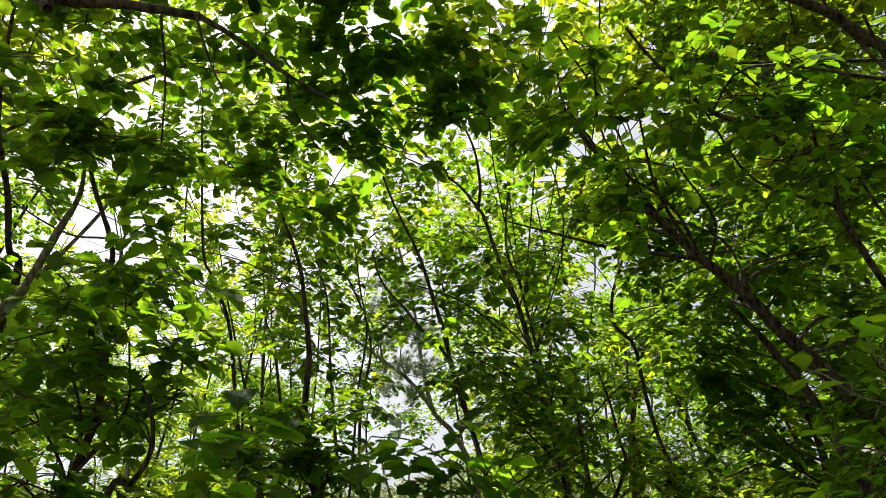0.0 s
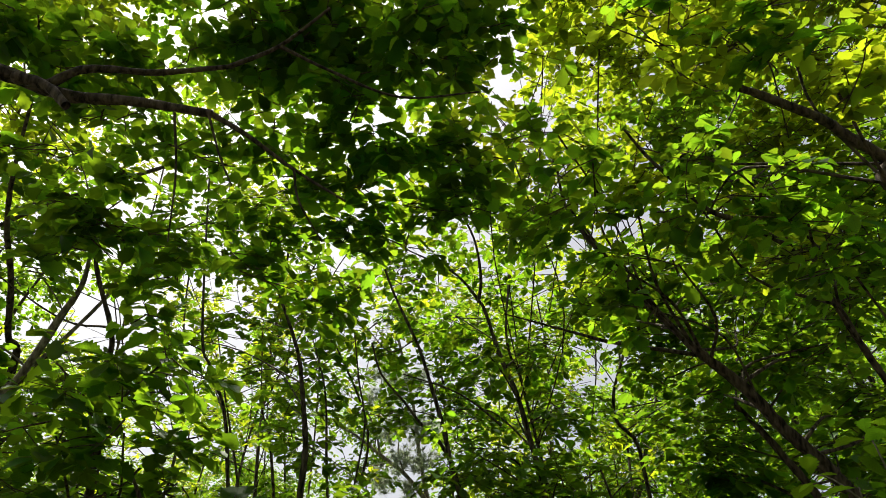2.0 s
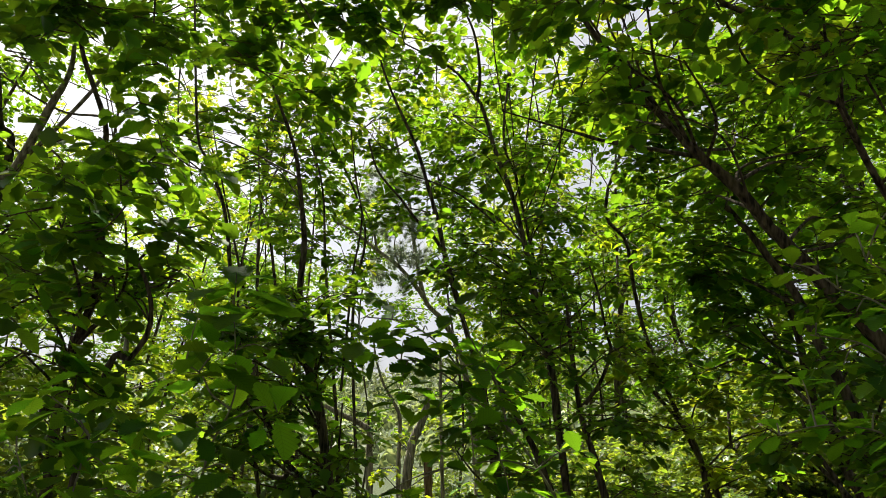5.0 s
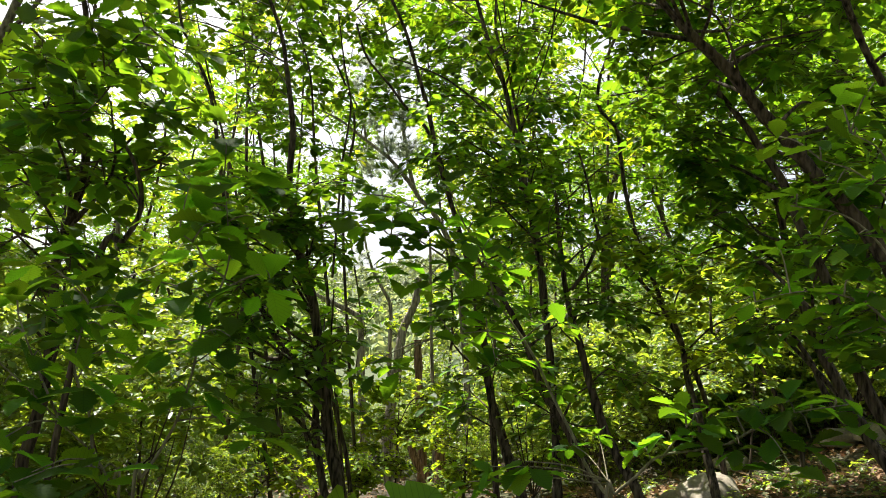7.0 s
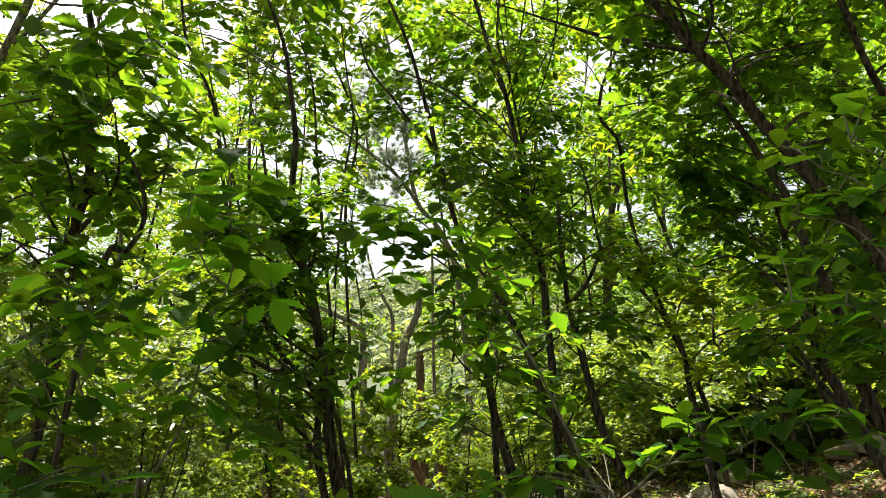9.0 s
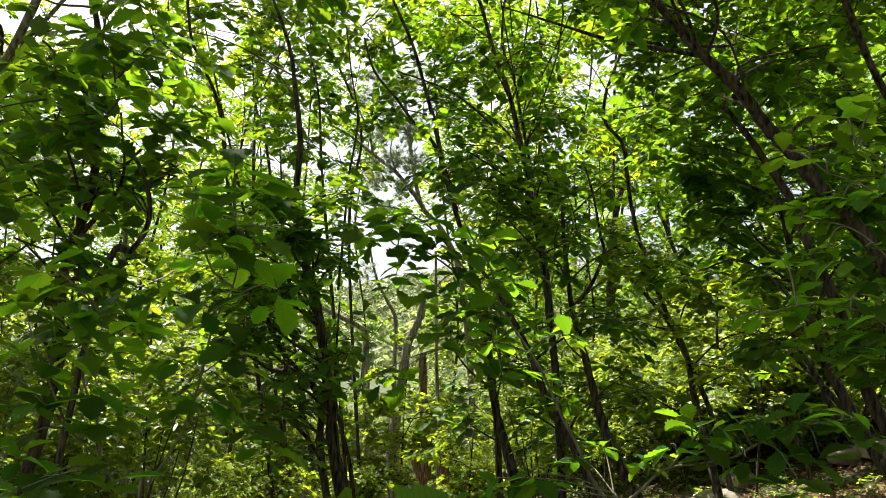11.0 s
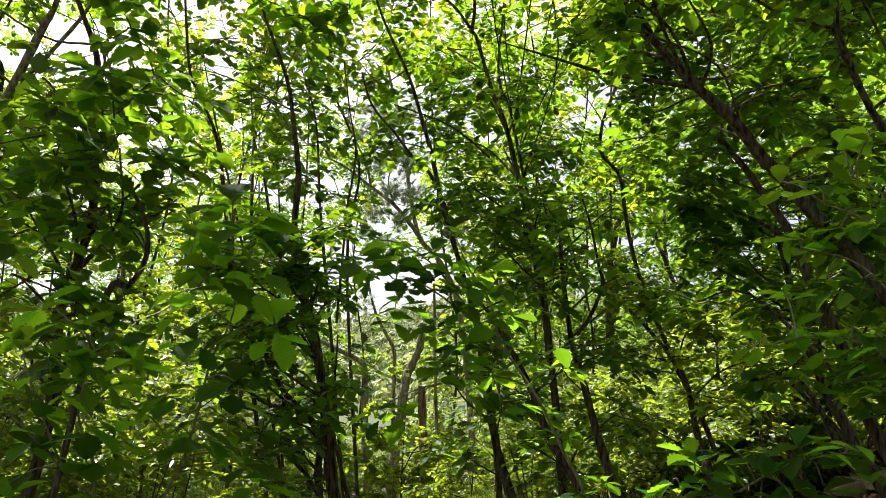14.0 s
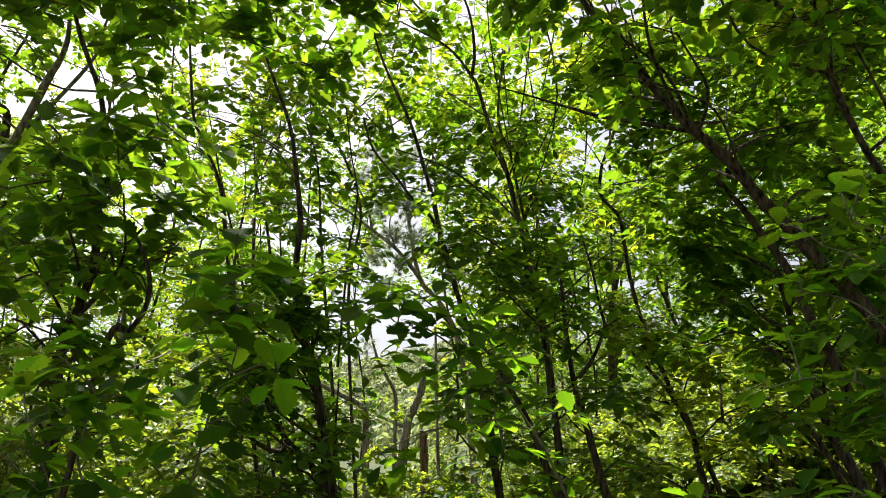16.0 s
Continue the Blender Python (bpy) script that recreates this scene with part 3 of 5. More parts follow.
oak((-4.9, 6.2, 0), [(-4.7, 6.1, 2), (-3.76, 5.44, 2.69), (-3.53, 5.4, 3.13), (-3.36, 5.36, 3.36), (-3.17, 5.3, 3.59), (-3.05, 5.25, 3.7), (-2.83, 5.12, 4.09), (-2.67, 5, 4.31), (-2.59, 4.84, 4.51)], 0.06, 0.01,
    [ball((-2.91, 4.76, 4.32), 0.3, 0.5), ball((-2.62, 4.8, 4.54), 0.3, 0.5), ball((-3.28, 5, 3.9), 0.4, 0.7)],
    "oak with pale grey limbs against the sky", seed=26, level=0, bark=PALE, branches=[([(-3.28, 5.3, 3.45), (-3.07, 5.28, 3.71), (-2.85, 5.26, 3.96), (-2.54, 5.18, 4.34), (-2.45, 5.07, 4.53), (-2.34, 4.97, 4.7)], 0.022, 0.008)])
oak((-4.54, 10.41, 0), [(-4.54, 10.41, -0.32), (-4.57, 10.48, 0.23), (-4.57, 10.53, 0.81), (-4.56, 10.55, 1.25), (-4.59, 10.54, 1.85), (-4.64, 10.46, 2.6)], 0.075, 0.04,
    [ball((-5.5, 12.05, 4.14), 1.56, 0.49), ball((-4.78, 12.54, 3.06), 1.45, 0.63)], "tree with pale sunlit bark", seed=23, leaf_mat=SUNLIT, bark=PALE, level=2)
oak((-3.48, 10.28, 0), [(-3.48, 10.28, -0.28), (-3.58, 10.34, 0.41), (-3.79, 10.31, 0.98), (-3.91, 10.28, 1.41), (-4.01, 10.22, 2.14), (-4.02, 10.13, 2.96), (-4.01, 9.97, 3.84)], 0.055, 0.03,
    [ball((-4.15, 11.79, 1.94), 1.21, 0.63), ball((-3.68, 11.81, 3.34), 1.21, 0.63)], "tree with pale sunlit bark", seed=24, leaf_mat=SUNLIT, bark=PALE, level=2)
oak((-4.73, 9.25, 0), [(-4.73, 9.25, -0.01), (-4.79, 9.3, 0.61), (-4.82, 9.31, 1), (-4.97, 9.24, 1.78), (-5.06, 9.11, 2.77)], 0.085, 0.05,
    [ball((-5.85, 10.91, 3.29), 1.45, 0.63)], "tree with pale sunlit bark", seed=25, leaf_mat=SUNLIT, bark=PALE, level=2)
# the forked oak left of the gap, with its many upright stems
oak((-0.67, 7.18, 0), [(-0.67, 7.18, 0.34), (-0.8, 7.25, 0.87), (-0.86, 7.28, 1.28), (-0.94, 7.29, 1.69), (-1, 7.29, 2.01), (-1.08, 7.27, 2.33), (-1.19, 7.22, 2.64), (-1.26, 7.17, 2.96), (-1.27, 7.09, 3.38), (-1.25, 7.02, 3.69), (-1.3, 6.88, 4.14), (-1.37, 6.71, 4.56), (-1.57, 6.47, 5.08), (-1.65, 6.21, 5.49)], 0.06, 0.005,
    [ball((-1.51, 6.27, 2.91), 0.38, 1.1), ball((-1.17, 6.31, 3.02), 0.38, 1.1), ball((-0.89, 6.35, 3.04), 0.38, 1.1), ball((-1.41, 6.36, 2.54), 0.38, 1.1), ball((-1.29, 7.8, 2.73), 0.42, 1.1), ball((-0.98, 7.86, 2.61), 0.42, 1.1), ball((-1.53, 6.39, 2.16), 0.38, 1.1), ball((-0.98, 7.92, 2), 0.42, 1.1), ball((-1.3, 6.46, 1.92), 0.38, 1.1), ball((-0.88, 7.95, 1.54), 0.42, 1.1), ball((-1.72, 6.28, 2.57), 0.38, 1.1), ball((-1, 6.4, 2.78), 0.38, 1.1), ball((-1.34, 6.64, 2.79), 0.4, 0.8), ball((-0.95, 6.73, 2.67), 0.35, 0.7), ball((-1.3, 6.62, 2.34), 0.45, 0.9), ball((-0.98, 6.79, 2.27), 0.35, 0.8), ball((-1.52, 6.41, 1.93), 0.45, 0.8), ball((-1.18, 6.69, 1.67), 0.35, 0.6), ball((-0.73, 6.96, 1.74), 0.25, 0.6), ball((-1.26, 6.47, 1.29), 0.4, 0.8), ball((-0.86, 6.73, 1.01), 0.3, 0.5), ball((-1.6, 6.3, 1.56), 0.4, 0.7), ball((-1.68, 7.31, 1.91), 0.66, 0.58), ball((-1.26, 7.4, 1.61), 0.66, 0.63), ball((-1.13, 7.51, 2.83), 0.72, 0.63), ball((-1.61, 7.06, 2.47), 0.60, 0.58), ball((-1.4, 7.17, 1.19), 0.60, 0.52),
     ball((-0.78, 7.86, 1.91), 0.48, 0.52), ball((-1.27, 8.04, 3.97), 0.72, 0.47), ball((-1.7, 8.35, 4.57), 0.84, 0.42), ball((-2.32, 8.11, 4.82), 0.72, 0.37), ball((-2.21, 7.83, 5.46), 0.5, 0.6), ball((-1.15, 8.04, 5.5), 0.45, 0.6), ball((-2.78, 7.79, 5.15), 0.45, 0.6)],
    "forked dark oak tree with upright stems", seed=31, level=0, branches=[([(-0.89, 7.34, 1.17), (-0.95, 7.29, 1.33), (-1.05, 7.22, 1.46), (-1.18, 7.15, 1.58), (-1.3, 7.08, 1.74), (-1.4, 7, 1.93), (-1.47, 6.92, 2.12), (-1.59, 6.82, 2.27), (-1.67, 6.72, 2.5)], 0.042, 0.012), ([(-1.25, 7.09, 1.58), (-1.29, 7.01, 1.55), (-1.41, 6.91, 1.59), (-1.54, 6.8, 1.69), (-1.64, 6.7, 1.81)], 0.026, 0.009), ([(-0.8, 7.21, 0.32), (-0.91, 7.27, 0.77), (-0.94, 7.31, 1.02), (-0.92, 7.34, 1.33)], 0.04, 0.035), ([(-0.93, 7.41, 0.75), (-1.05, 7.35, 0.94), (-1.17, 7.29, 1.07), (-1.35, 7.22, 1.27), (-1.54, 7.13, 1.32)], 0.024, 0.008), ([(-0.6, 7.49, 0.34), (-0.68, 7.53, 0.75), (-0.78, 7.55, 1.06), (-0.85, 7.55, 1.38), (-0.86, 7.55, 1.81), (-0.85, 7.51, 2.25)], 0.024, 0.008), ([(-0.87, 7.5, 2.36), (-0.82, 7.33, 3.17), (-0.8, 7.22, 3.43), (-0.72, 7.04, 3.94), (-0.78, 6.84, 4.31), (-0.83, 6.62, 4.7)], 0.013, 0.006)], single=140, leaf=0.14)
for k, (foot, line, blobs) in enumerate([
        ((-0.75, 8.91, 0.4), [(-1.06, 8.92, 2.15), (-1.26, 8.62, 3.81), (-1.32, 8.31, 4.72), (-1.54, 8.36, 5.43)], [ball((-1.44, 9.11, 4.99), 0.84, 0.56), ball((-1.62, 8.97, 5.79), 0.72, 0.42)]),
        ((-1.46, 9.83, 0.33), [(-2.14, 9.71, 2.61), (-2.44, 9.38, 3.98), (-2.66, 9.02, 4.94), (-2.95, 9.12, 5.94)], [ball((-2.76, 9.7, 6.04), 0.84, 0.42), ball((-2.63, 9.74, 4.45), 1.08, 0.63)]),
        ((-1.18, 9.86, 0.27), [(-1.88, 9.72, 2.98), (-2.11, 9.32, 4.49), (-2.28, 9.39, 4.94), (-2.41, 9.34, 6.05)], [ball((-2.24, 9.78, 6.17), 0.84, 0.49), ball((-2.14, 9.63, 5.12), 1.08, 0.56)]),
        ((-0.7, 9.91, 0.27), [(-1.04, 9.78, 3.39), (-0.92, 9.46, 4.65), (-1.36, 9.01, 5.65), (-1.47, 9.45, 6.01)], [ball((-1.13, 9.98, 5.65), 0.97, 0.42), ball((-1.12, 10.05, 4.37), 0.84, 0.56)])]):
    oak(foot, line, 0.023, 0.006, blobs, "slender upright oak stem with airy leaves", seed=40 + k, leaf=0.15, gaps=True, leaf_mat=SUNLIT if k % 2 else OAK)
# centre stems
oak((1.29, 7.19, 0), [(1.29, 7.19, 0.33), (1.3, 7.31, 0.81), (1.28, 7.39, 1.33), (1.25, 7.44, 1.75), (1.2, 7.48, 2.19), (1.16, 7.49, 2.58), (1.02, 7.43, 3.25), (0.91, 7.36, 3.75), (0.74, 7.23, 4.35), (0.58, 7.14, 4.72), (0.44, 7.01, 5.12), (0.36, 6.99, 5.27), (0.1, 6.87, 5.52), (-0.37, 6.75, 5.71)], 0.045, 0.006,
    [ball((0.37, 6.7, 4.62), 0.4, 0.6), ball((0.89, 6.69, 4.53), 0.45, 0.7), ball((1.07, 6.77, 4.02), 0.4, 0.8), ball((0.5, 6.86, 3.64), 0.4, 0.9), ball((0.13, 6.94, 3.77), 0.35, 0.8), ball((1.03, 6.87, 3.39), 0.45, 0.9), ball((0.68, 6.99, 3.09), 0.4, 0.9), ball((0.49, 8.9, 5.75), 0.8, 0.8), ball((1.05, 9.23, 4.81), 0.8, 0.8), ball((0.13, 9.26, 4.89), 0.8, 0.8), ball((0.62, 8.02, 4.99), 0.72, 0.56), ball((0.12, 8.09, 5.6), 0.72, 0.49), ball((1.25, 8.14, 4.5), 0.84, 0.63), ball((1.38, 7.86, 5.13), 0.72, 0.56), ball((0.57, 7.87, 3.54), 0.84, 0.77), ball((1.57, 7.8, 3.09), 0.72, 0.70)],
    "tall oak with slim dark leaning stem", seed=51, level=0, branches=[([(0.36, 6.92, 5.2), (0.38, 6.74, 5.39), (0.3, 6.48, 5.7), (0.08, 6.22, 5.99)], 0.02, 0.008), ([(0.6, 7.44, 4.09), (0.36, 7.39, 4.28), (0.08, 7.34, 4.43), (-0.39, 7.27, 4.56)], 0.013, 0.007)], leaf=0.125)
oak((0.81, 7.86, 0), [(0.81, 7.86, 0.26), (0.74, 8, 1.3), (0.62, 8.03, 2.11), (0.39, 7.98, 2.93), (0.16, 7.86, 3.63), (0.01, 7.73, 4.2), (-0.1, 7.64, 4.54), (-0.23, 7.52, 4.92), (-0.4, 7.39, 5.25), (-0.56, 7.28, 5.57), (-0.72, 7.04, 5.96), (-0.88, 6.83, 6.25)], 0.034, 0.006,
    [ball((-0.65, 8.38, 6.29), 0.7, 0.63), ball((-0.09, 8.09, 6.44), 0.7, 0.63), ball((-0.95, 8.83, 5.8), 0.6, 0.56), ball((0.52, 7.98, 6.22), 0.7, 0.63), ball((-0.43, 8.78, 4.72), 0.72, 0.56), ball((-0.02, 8.69, 4.98), 0.72, 0.56), ball((-0.44, 8.6, 5.69), 0.72, 0.42), ball((0.85, 8.06, 1.79), 0.72, 0.77), ball((0.33, 8.2, 3.76), 0.72, 0.70)],
    "dark oak stem in a clump", seed=52, level=0, branches=[([(0.29, 8, 3.3), (0.11, 7.87, 3.82), (-0.06, 7.78, 4.08), (-0.21, 7.74, 4.2), (-0.39, 7.66, 4.41), (-0.63, 7.54, 4.66), (-0.74, 7.4, 4.96)], 0.022, 0.009)], leaf=0.125)
oak((1.62, 6.83, 0), [(1.62, 6.83, 0.42), (1.5, 6.91, 0.67), (1.33, 6.99, 1.02), (1.12, 7.06, 1.38), (0.97, 7.09, 1.78), (0.81, 7.1, 2.09), (0.65, 7.11, 2.36), (0.49, 7.11, 2.57)], 0.045, 0.014,
    [ball((1.06, 7.43, 1.24), 0.60, 0.70), ball((1.68, 7.3, 2.11), 0.55, 0.70), ball((1.89, 7.48, 1.48), 0.60, 0.70)], "leaning dark oak stem in a clump", seed=53, level=0, leaf=0.13)
oak((0.98, 7.24, 0), [(0.98, 7.24, 0.34), (0.88, 7.36, 0.65), (0.81, 7.45, 0.89), (0.73, 7.53, 1.15), (0.66, 7.6, 1.52), (0.59, 7.66, 1.86), (0.55, 7.69, 2.19), (0.52, 7.71, 2.54)], 0.056, 0.02,
    [ball((0.43, 6.95, 2.23), 0.45, 0.9), ball((0.24, 6.99, 1.82), 0.35, 0.8), ball((0.7, 6.97, 1.57), 0.35, 0.8), ball((0.41, 7.08, 1.21), 0.3, 0.6), ball((0.6, 8.05, 2.26), 0.60, 0.77), ball((0.52, 8.29, 1.31), 0.55, 0.63), ball((0.96, 8.12, 3), 0.60, 0.70)], "dark oak trunk in a clump", seed=54, level=0, leaf=0.13)
oak((2.69, 7.03, 0), [(2.69, 7.03, 0.41), (2.69, 7.13, 0.61), (2.67, 7.23, 0.85), (2.66, 7.33, 1.13), (2.62, 7.42, 1.36), (2.6, 7.5, 1.57), (2.58, 7.57, 1.85), (2.51, 7.65, 2.07), (2.27, 7.76, 2.42), (2.01, 7.86, 2.72)], 0.042, 0.014,
    [ball((2.06, 6.99, 2.81), 0.5, 0.8), ball((2.18, 7.26, 2.09), 0.5, 0.8), ball((2.66, 7.06, 2.41), 0.5, 0.8), ball((2.18, 7.49, 1.45), 0.45, 0.7), ball((2.87, 7.25, 1.68), 0.45, 0.7), ball((3.03, 6.95, 2.09), 0.4, 0.8), ball((2.24, 8.3, 3.85), 0.60, 0.49), ball((2.69, 8.55, 3.14), 0.72, 0.70), ball((1.89, 8.34, 4.17), 0.60, 0.49)], "slim dark oak with crooked stem", seed=55, leaf_mat=SUNLIT, leaf=0.12)
# the great leaning oaks on the right
oak((3.03, 4.35, 0), [(3.03, 4.35, 1.64), (2.84, 4.41, 2.03), (2.74, 4.41, 2.21), (2.6, 4.42, 2.43), (2.44, 4.43, 2.62), (2.31, 4.43, 2.77), (2.19, 4.41, 2.91), (2.02, 4.4, 3.09), (1.85, 4.36, 3.29), (1.69, 4.33, 3.43), (1.57, 4.3, 3.52), (1.47, 4.34, 3.67), (1.21, 4.28, 3.95), (1, 4.2, 4.18), (0.89, 4.15, 4.3), (0.78, 4.07, 4.45), (0.72, 3.93, 4.66)], 0.056, 0.006,
    [ball((2.08, 4.95, 3.96), 0.4, 0.9), ball((2.4, 4.9, 3.74), 0.42, 0.9), ball((2.64, 4.75, 3.81), 0.4, 0.9), ball((2.91, 4.79, 3.36), 0.42, 1), ball((2.64, 4.94, 3.36), 0.38, 0.8), ball((1.99, 5.15, 3.58), 0.35, 0.7), ball((0.73, 3.66, 4.13), 0.32, 0.9), ball((0.99, 3.79, 3.84), 0.32, 0.9), ball((1.22, 3.95, 3.63), 0.3, 0.8), ball((0.83, 3.41, 4.27), 0.3, 0.8), ball((0.61, 3.32, 4.44), 0.3, 0.8), ball((1.32, 3.71, 3.8), 0.35, 0.9), ball((1.08, 3.53, 4.01), 0.35, 0.9), ball((1.25, 4.71, 4.22), 0.35, 0.8), ball((0.98, 4.74, 4.68), 0.35, 0.8), ball((1.46, 4.61, 3.84), 0.3, 0.8), ball((1.8, 5.84, 4.87), 0.63, 1.86), ball((1.22, 6.12, 5.82), 0.76, 1.46), ball((2.1, 5.69, 4.52), 0.63, 2.00), ball((0.65, 6.41, 5.69), 0.63, 1.18), ball((2.17, 6.06, 3.56), 0.57, 1.86),
     ball((2.78, 5.64, 3.99), 0.63, 2.00), ball((1.52, 6.24, 4.69), 0.57, 1.59), ball((0.82, 6.05, 6.5), 0.69, 1.32), ball((1.91, 6.07, 4.07), 0.44, 1.59), ball((0.42, 5.9, 6.58), 0.63, 1.46), ball((0.54, 6.22, 6.16), 0.57, 1.46)],
    "great leaning oak with thick rough dark trunk", seed=61, level=0, dense=0.95, leaf=0.12, branches=[([(1.91, 5.14, 3.87), (1.29, 5.26, 4.02), (1.06, 5.28, 4.09), (0.77, 5.29, 4.18), (0.47, 5.28, 4.26)], 0.018, 0.005)], single=140)
oak((2.41, 3.52, 0), [(2.41, 3.52, 2.32), (2.28, 3.47, 2.73), (2.13, 3.44, 3), (2.02, 3.39, 3.19), (1.9, 3.32, 3.4), (1.73, 3.27, 3.65), (1.51, 3.28, 3.81), (1.38, 3.29, 3.88), (1.22, 3.25, 4.02), (1.07, 3.2, 4.16), (0.95, 3.13, 4.28)], 0.022, 0.007,
    [ball((1.25, 2.89, 3.92), 0.32, 1), ball((1.41, 2.87, 3.67), 0.32, 1), ball((1.63, 2.86, 3.52), 0.35, 1.1), ball((1.24, 3.04, 3.72), 0.3, 0.9), ball((1.77, 2.89, 3.33), 0.3, 1), ball((2.06, 3.72, 3.89), 0.35, 0.9), ball((2.22, 3.67, 3.59), 0.35, 0.9), ball((1.59, 4.58, 5.36), 0.57, 1.46), ball((2.06, 4.5, 5.05), 0.57, 1.59), ball((2.48, 4.43, 4.66), 0.63, 2.00), ball((2.79, 4.41, 4.2), 0.63, 2.00), ball((2.27, 4.78, 4.28), 0.57, 1.86), ball((2.79, 4.31, 4.95), 0.57, 1.46)],
    "leaning oak with dark crooked limb", seed=62, level=0, dense=0.95, leaf=0.092, single=140)
oak((3.27, 5, 0), [(3.27, 5, 0.87), (3.1, 5.16, 1.28), (2.96, 5.27, 1.73), (2.91, 5.3, 2.03), (2.83, 5.34, 2.31), (2.7, 5.37, 2.64), (2.61, 5.37, 2.91), (2.44, 5.39, 3.2), (2.33, 5.41, 3.39), (2.17, 5.42, 3.6)], 0.045, 0.018,
    [ball((2.49, 6.98, 2.59), 0.4, 1.3), ball((2.24, 6.15, 3.97), 0.35, 1.3), ball((3.2, 6.15, 3.5), 0.63, 1.90), ball((2.75, 6.5, 2.97), 0.63, 2.06), ball((2.22, 6.38, 3.38), 0.51, 1.77)], "leaning oak with a sunlit patch on its bark", seed=63, level=0, leaf=0.14, single=140)
oak((3.45, 5.59, 0), [(3.45, 5.59, 0.79), (3.36, 5.73, 1.05), (3.29, 5.84, 1.29), (3.23, 5.93, 1.5), (3.15, 6.02, 1.76), (3.1, 6.09, 2.03), (3.02, 6.16, 2.31), (2.97, 6.16, 2.78), (2.9, 6.17, 3.12)], 0.052, 0.026,
    [ball((2.71, 4.83, 2.43), 0.45, 1.2), ball((2.79, 4.62, 1.94), 0.45, 1.2), ball((2.83, 5.73, 1.98), 0.45, 1.1), ball((2.97, 5.11, 1.64), 0.4, 1.1), ball((2.74, 6.16, 2.47), 0.45, 1.1), ball((2.72, 4.29, 2.67), 0.45, 1.2), ball((2.29, 6.07, 2.77), 0.35, 1.0), ball((3.92, 6.75, 3.33), 0.76, 1.90), ball((3.44, 6.92, 2.66), 0.63, 1.90), ball((3.2, 7.64, 2.18), 0.63, 1.46)], "oak with dark trunk on the slope", seed=64, level=0, leaf=0.14, single=140, branches=[([(3.35, 6.03, 1.15), (3.26, 6.17, 1.41), (3.22, 6.27, 1.63), (3.12, 6.4, 1.9), (3.07, 6.48, 2.16)], 0.03, 0.014)])
oak((6.2, 3.0, 0), [(6.1, 3, 2), (5.4, 3.1, 3.5), (2.18, 2.64, 3.5), (1.91, 2.61, 3.7), (1.75, 2.57, 3.78), (1.62, 2.52, 3.84), (1.38, 2.49, 3.94), (1.24, 2.45, 3.97), (1.09, 2.36, 4.05), (0.98, 2.27, 4.1)], 0.034, 0.008,
    [ball((0.94, 2.13, 4.1), 0.35, 0.9), ball((1.13, 2.11, 3.89), 0.32, 0.9), ball((1.33, 2.11, 3.78), 0.3, 0.9), ball((1.48, 2.15, 3.64), 0.3, 0.9), ball((0.96, 2.32, 3.91), 0.3, 0.9), ball((1.11, 3.38, 4.22), 0.3, 1.0), ball((1.43, 3.44, 3.96), 0.3, 1.0), ball((1.72, 3.48, 3.68), 0.3, 1.0), ball((2.03, 3.72, 5.58), 0.44, 1.59), ball((2.49, 3.63, 5.24), 0.44, 1.46), ball((2.67, 3.26, 5.46), 0.51, 1.46), ball((2.27, 3.93, 4.9), 0.44, 1.46), ball((2.16, 3.52, 5.98), 0.57, 1.59), ball((1.74, 4.01, 6.3), 0.63, 1.59),
     ball((1.31, 4.25, 6.77), 0.51, 1.46), ball((1.44, 4.67, 6.35), 0.57, 1.59)],
    "oak beside the path with a limb reaching over", seed=65, level=0, leaf_mat=SUNLIT, leaf=0.088, single=140)
oak((-2.41, 5.06, 1.32), [(-2.09, 4.95, 2.06), (-1.9, 4.89, 2.26), (-1.81, 4.89, 2.45), (-1.82, 4.84, 2.67), (-1.95, 4.84, 2.9), (-2.15, 4.84, 2.98)], 0.022, 0.008,
    [ball((-2.11, 5.26, 2.73), 0.4, 0.8), ball((-2.48, 5.28, 2.89), 0.4, 0.8), ball((-1.8, 5.32, 2.96), 0.3, 0.8)], "young oak with a curved thin stem", seed=71, level=0)
oak((1.87, 6.56, 0), [(1.87, 6.56, 0.47), (1.76, 6.66, 0.72), (1.64, 6.75, 0.97), (1.56, 6.82, 1.25), (1.5, 6.87, 1.49), (1.42, 6.92, 1.84), (1.36, 6.95, 2.05), (1.31, 6.96, 2.33), (1.26, 6.95, 2.72), (1.22, 6.91, 3.14)], 0.048, 0.014,
    [ball((1.26, 6.43, 2.93), 0.4, 0.9), ball((1.03, 6.52, 2.64), 0.4, 0.9), ball((1.64, 6.59, 2.72), 0.35, 0.7), ball((1.54, 6.6, 2.12), 0.4, 0.8), ball((1.13, 6.49, 2.01), 0.3, 0.6), ball((1.04, 6.52, 1.39), 0.3, 0.6), ball((1.63, 6.6, 1.55), 0.35, 0.7), ball((2.11, 7.66, 3.54), 0.45, 0.8), ball((1.54, 7.75, 3.72), 0.45, 0.8), ball((1.98, 7.66, 2.7), 0.4, 0.9)], "slim upright oak with dark stem", seed=72, level=0, branches=[([(1.37, 6.93, 2.25), (1.5, 6.86, 2.45), (1.58, 6.78, 2.7), (1.54, 6.74, 2.85), (1.46, 6.66, 3.19), (1.37, 6.59, 3.44)], 0.02, 0.009)], leaf=0.125)
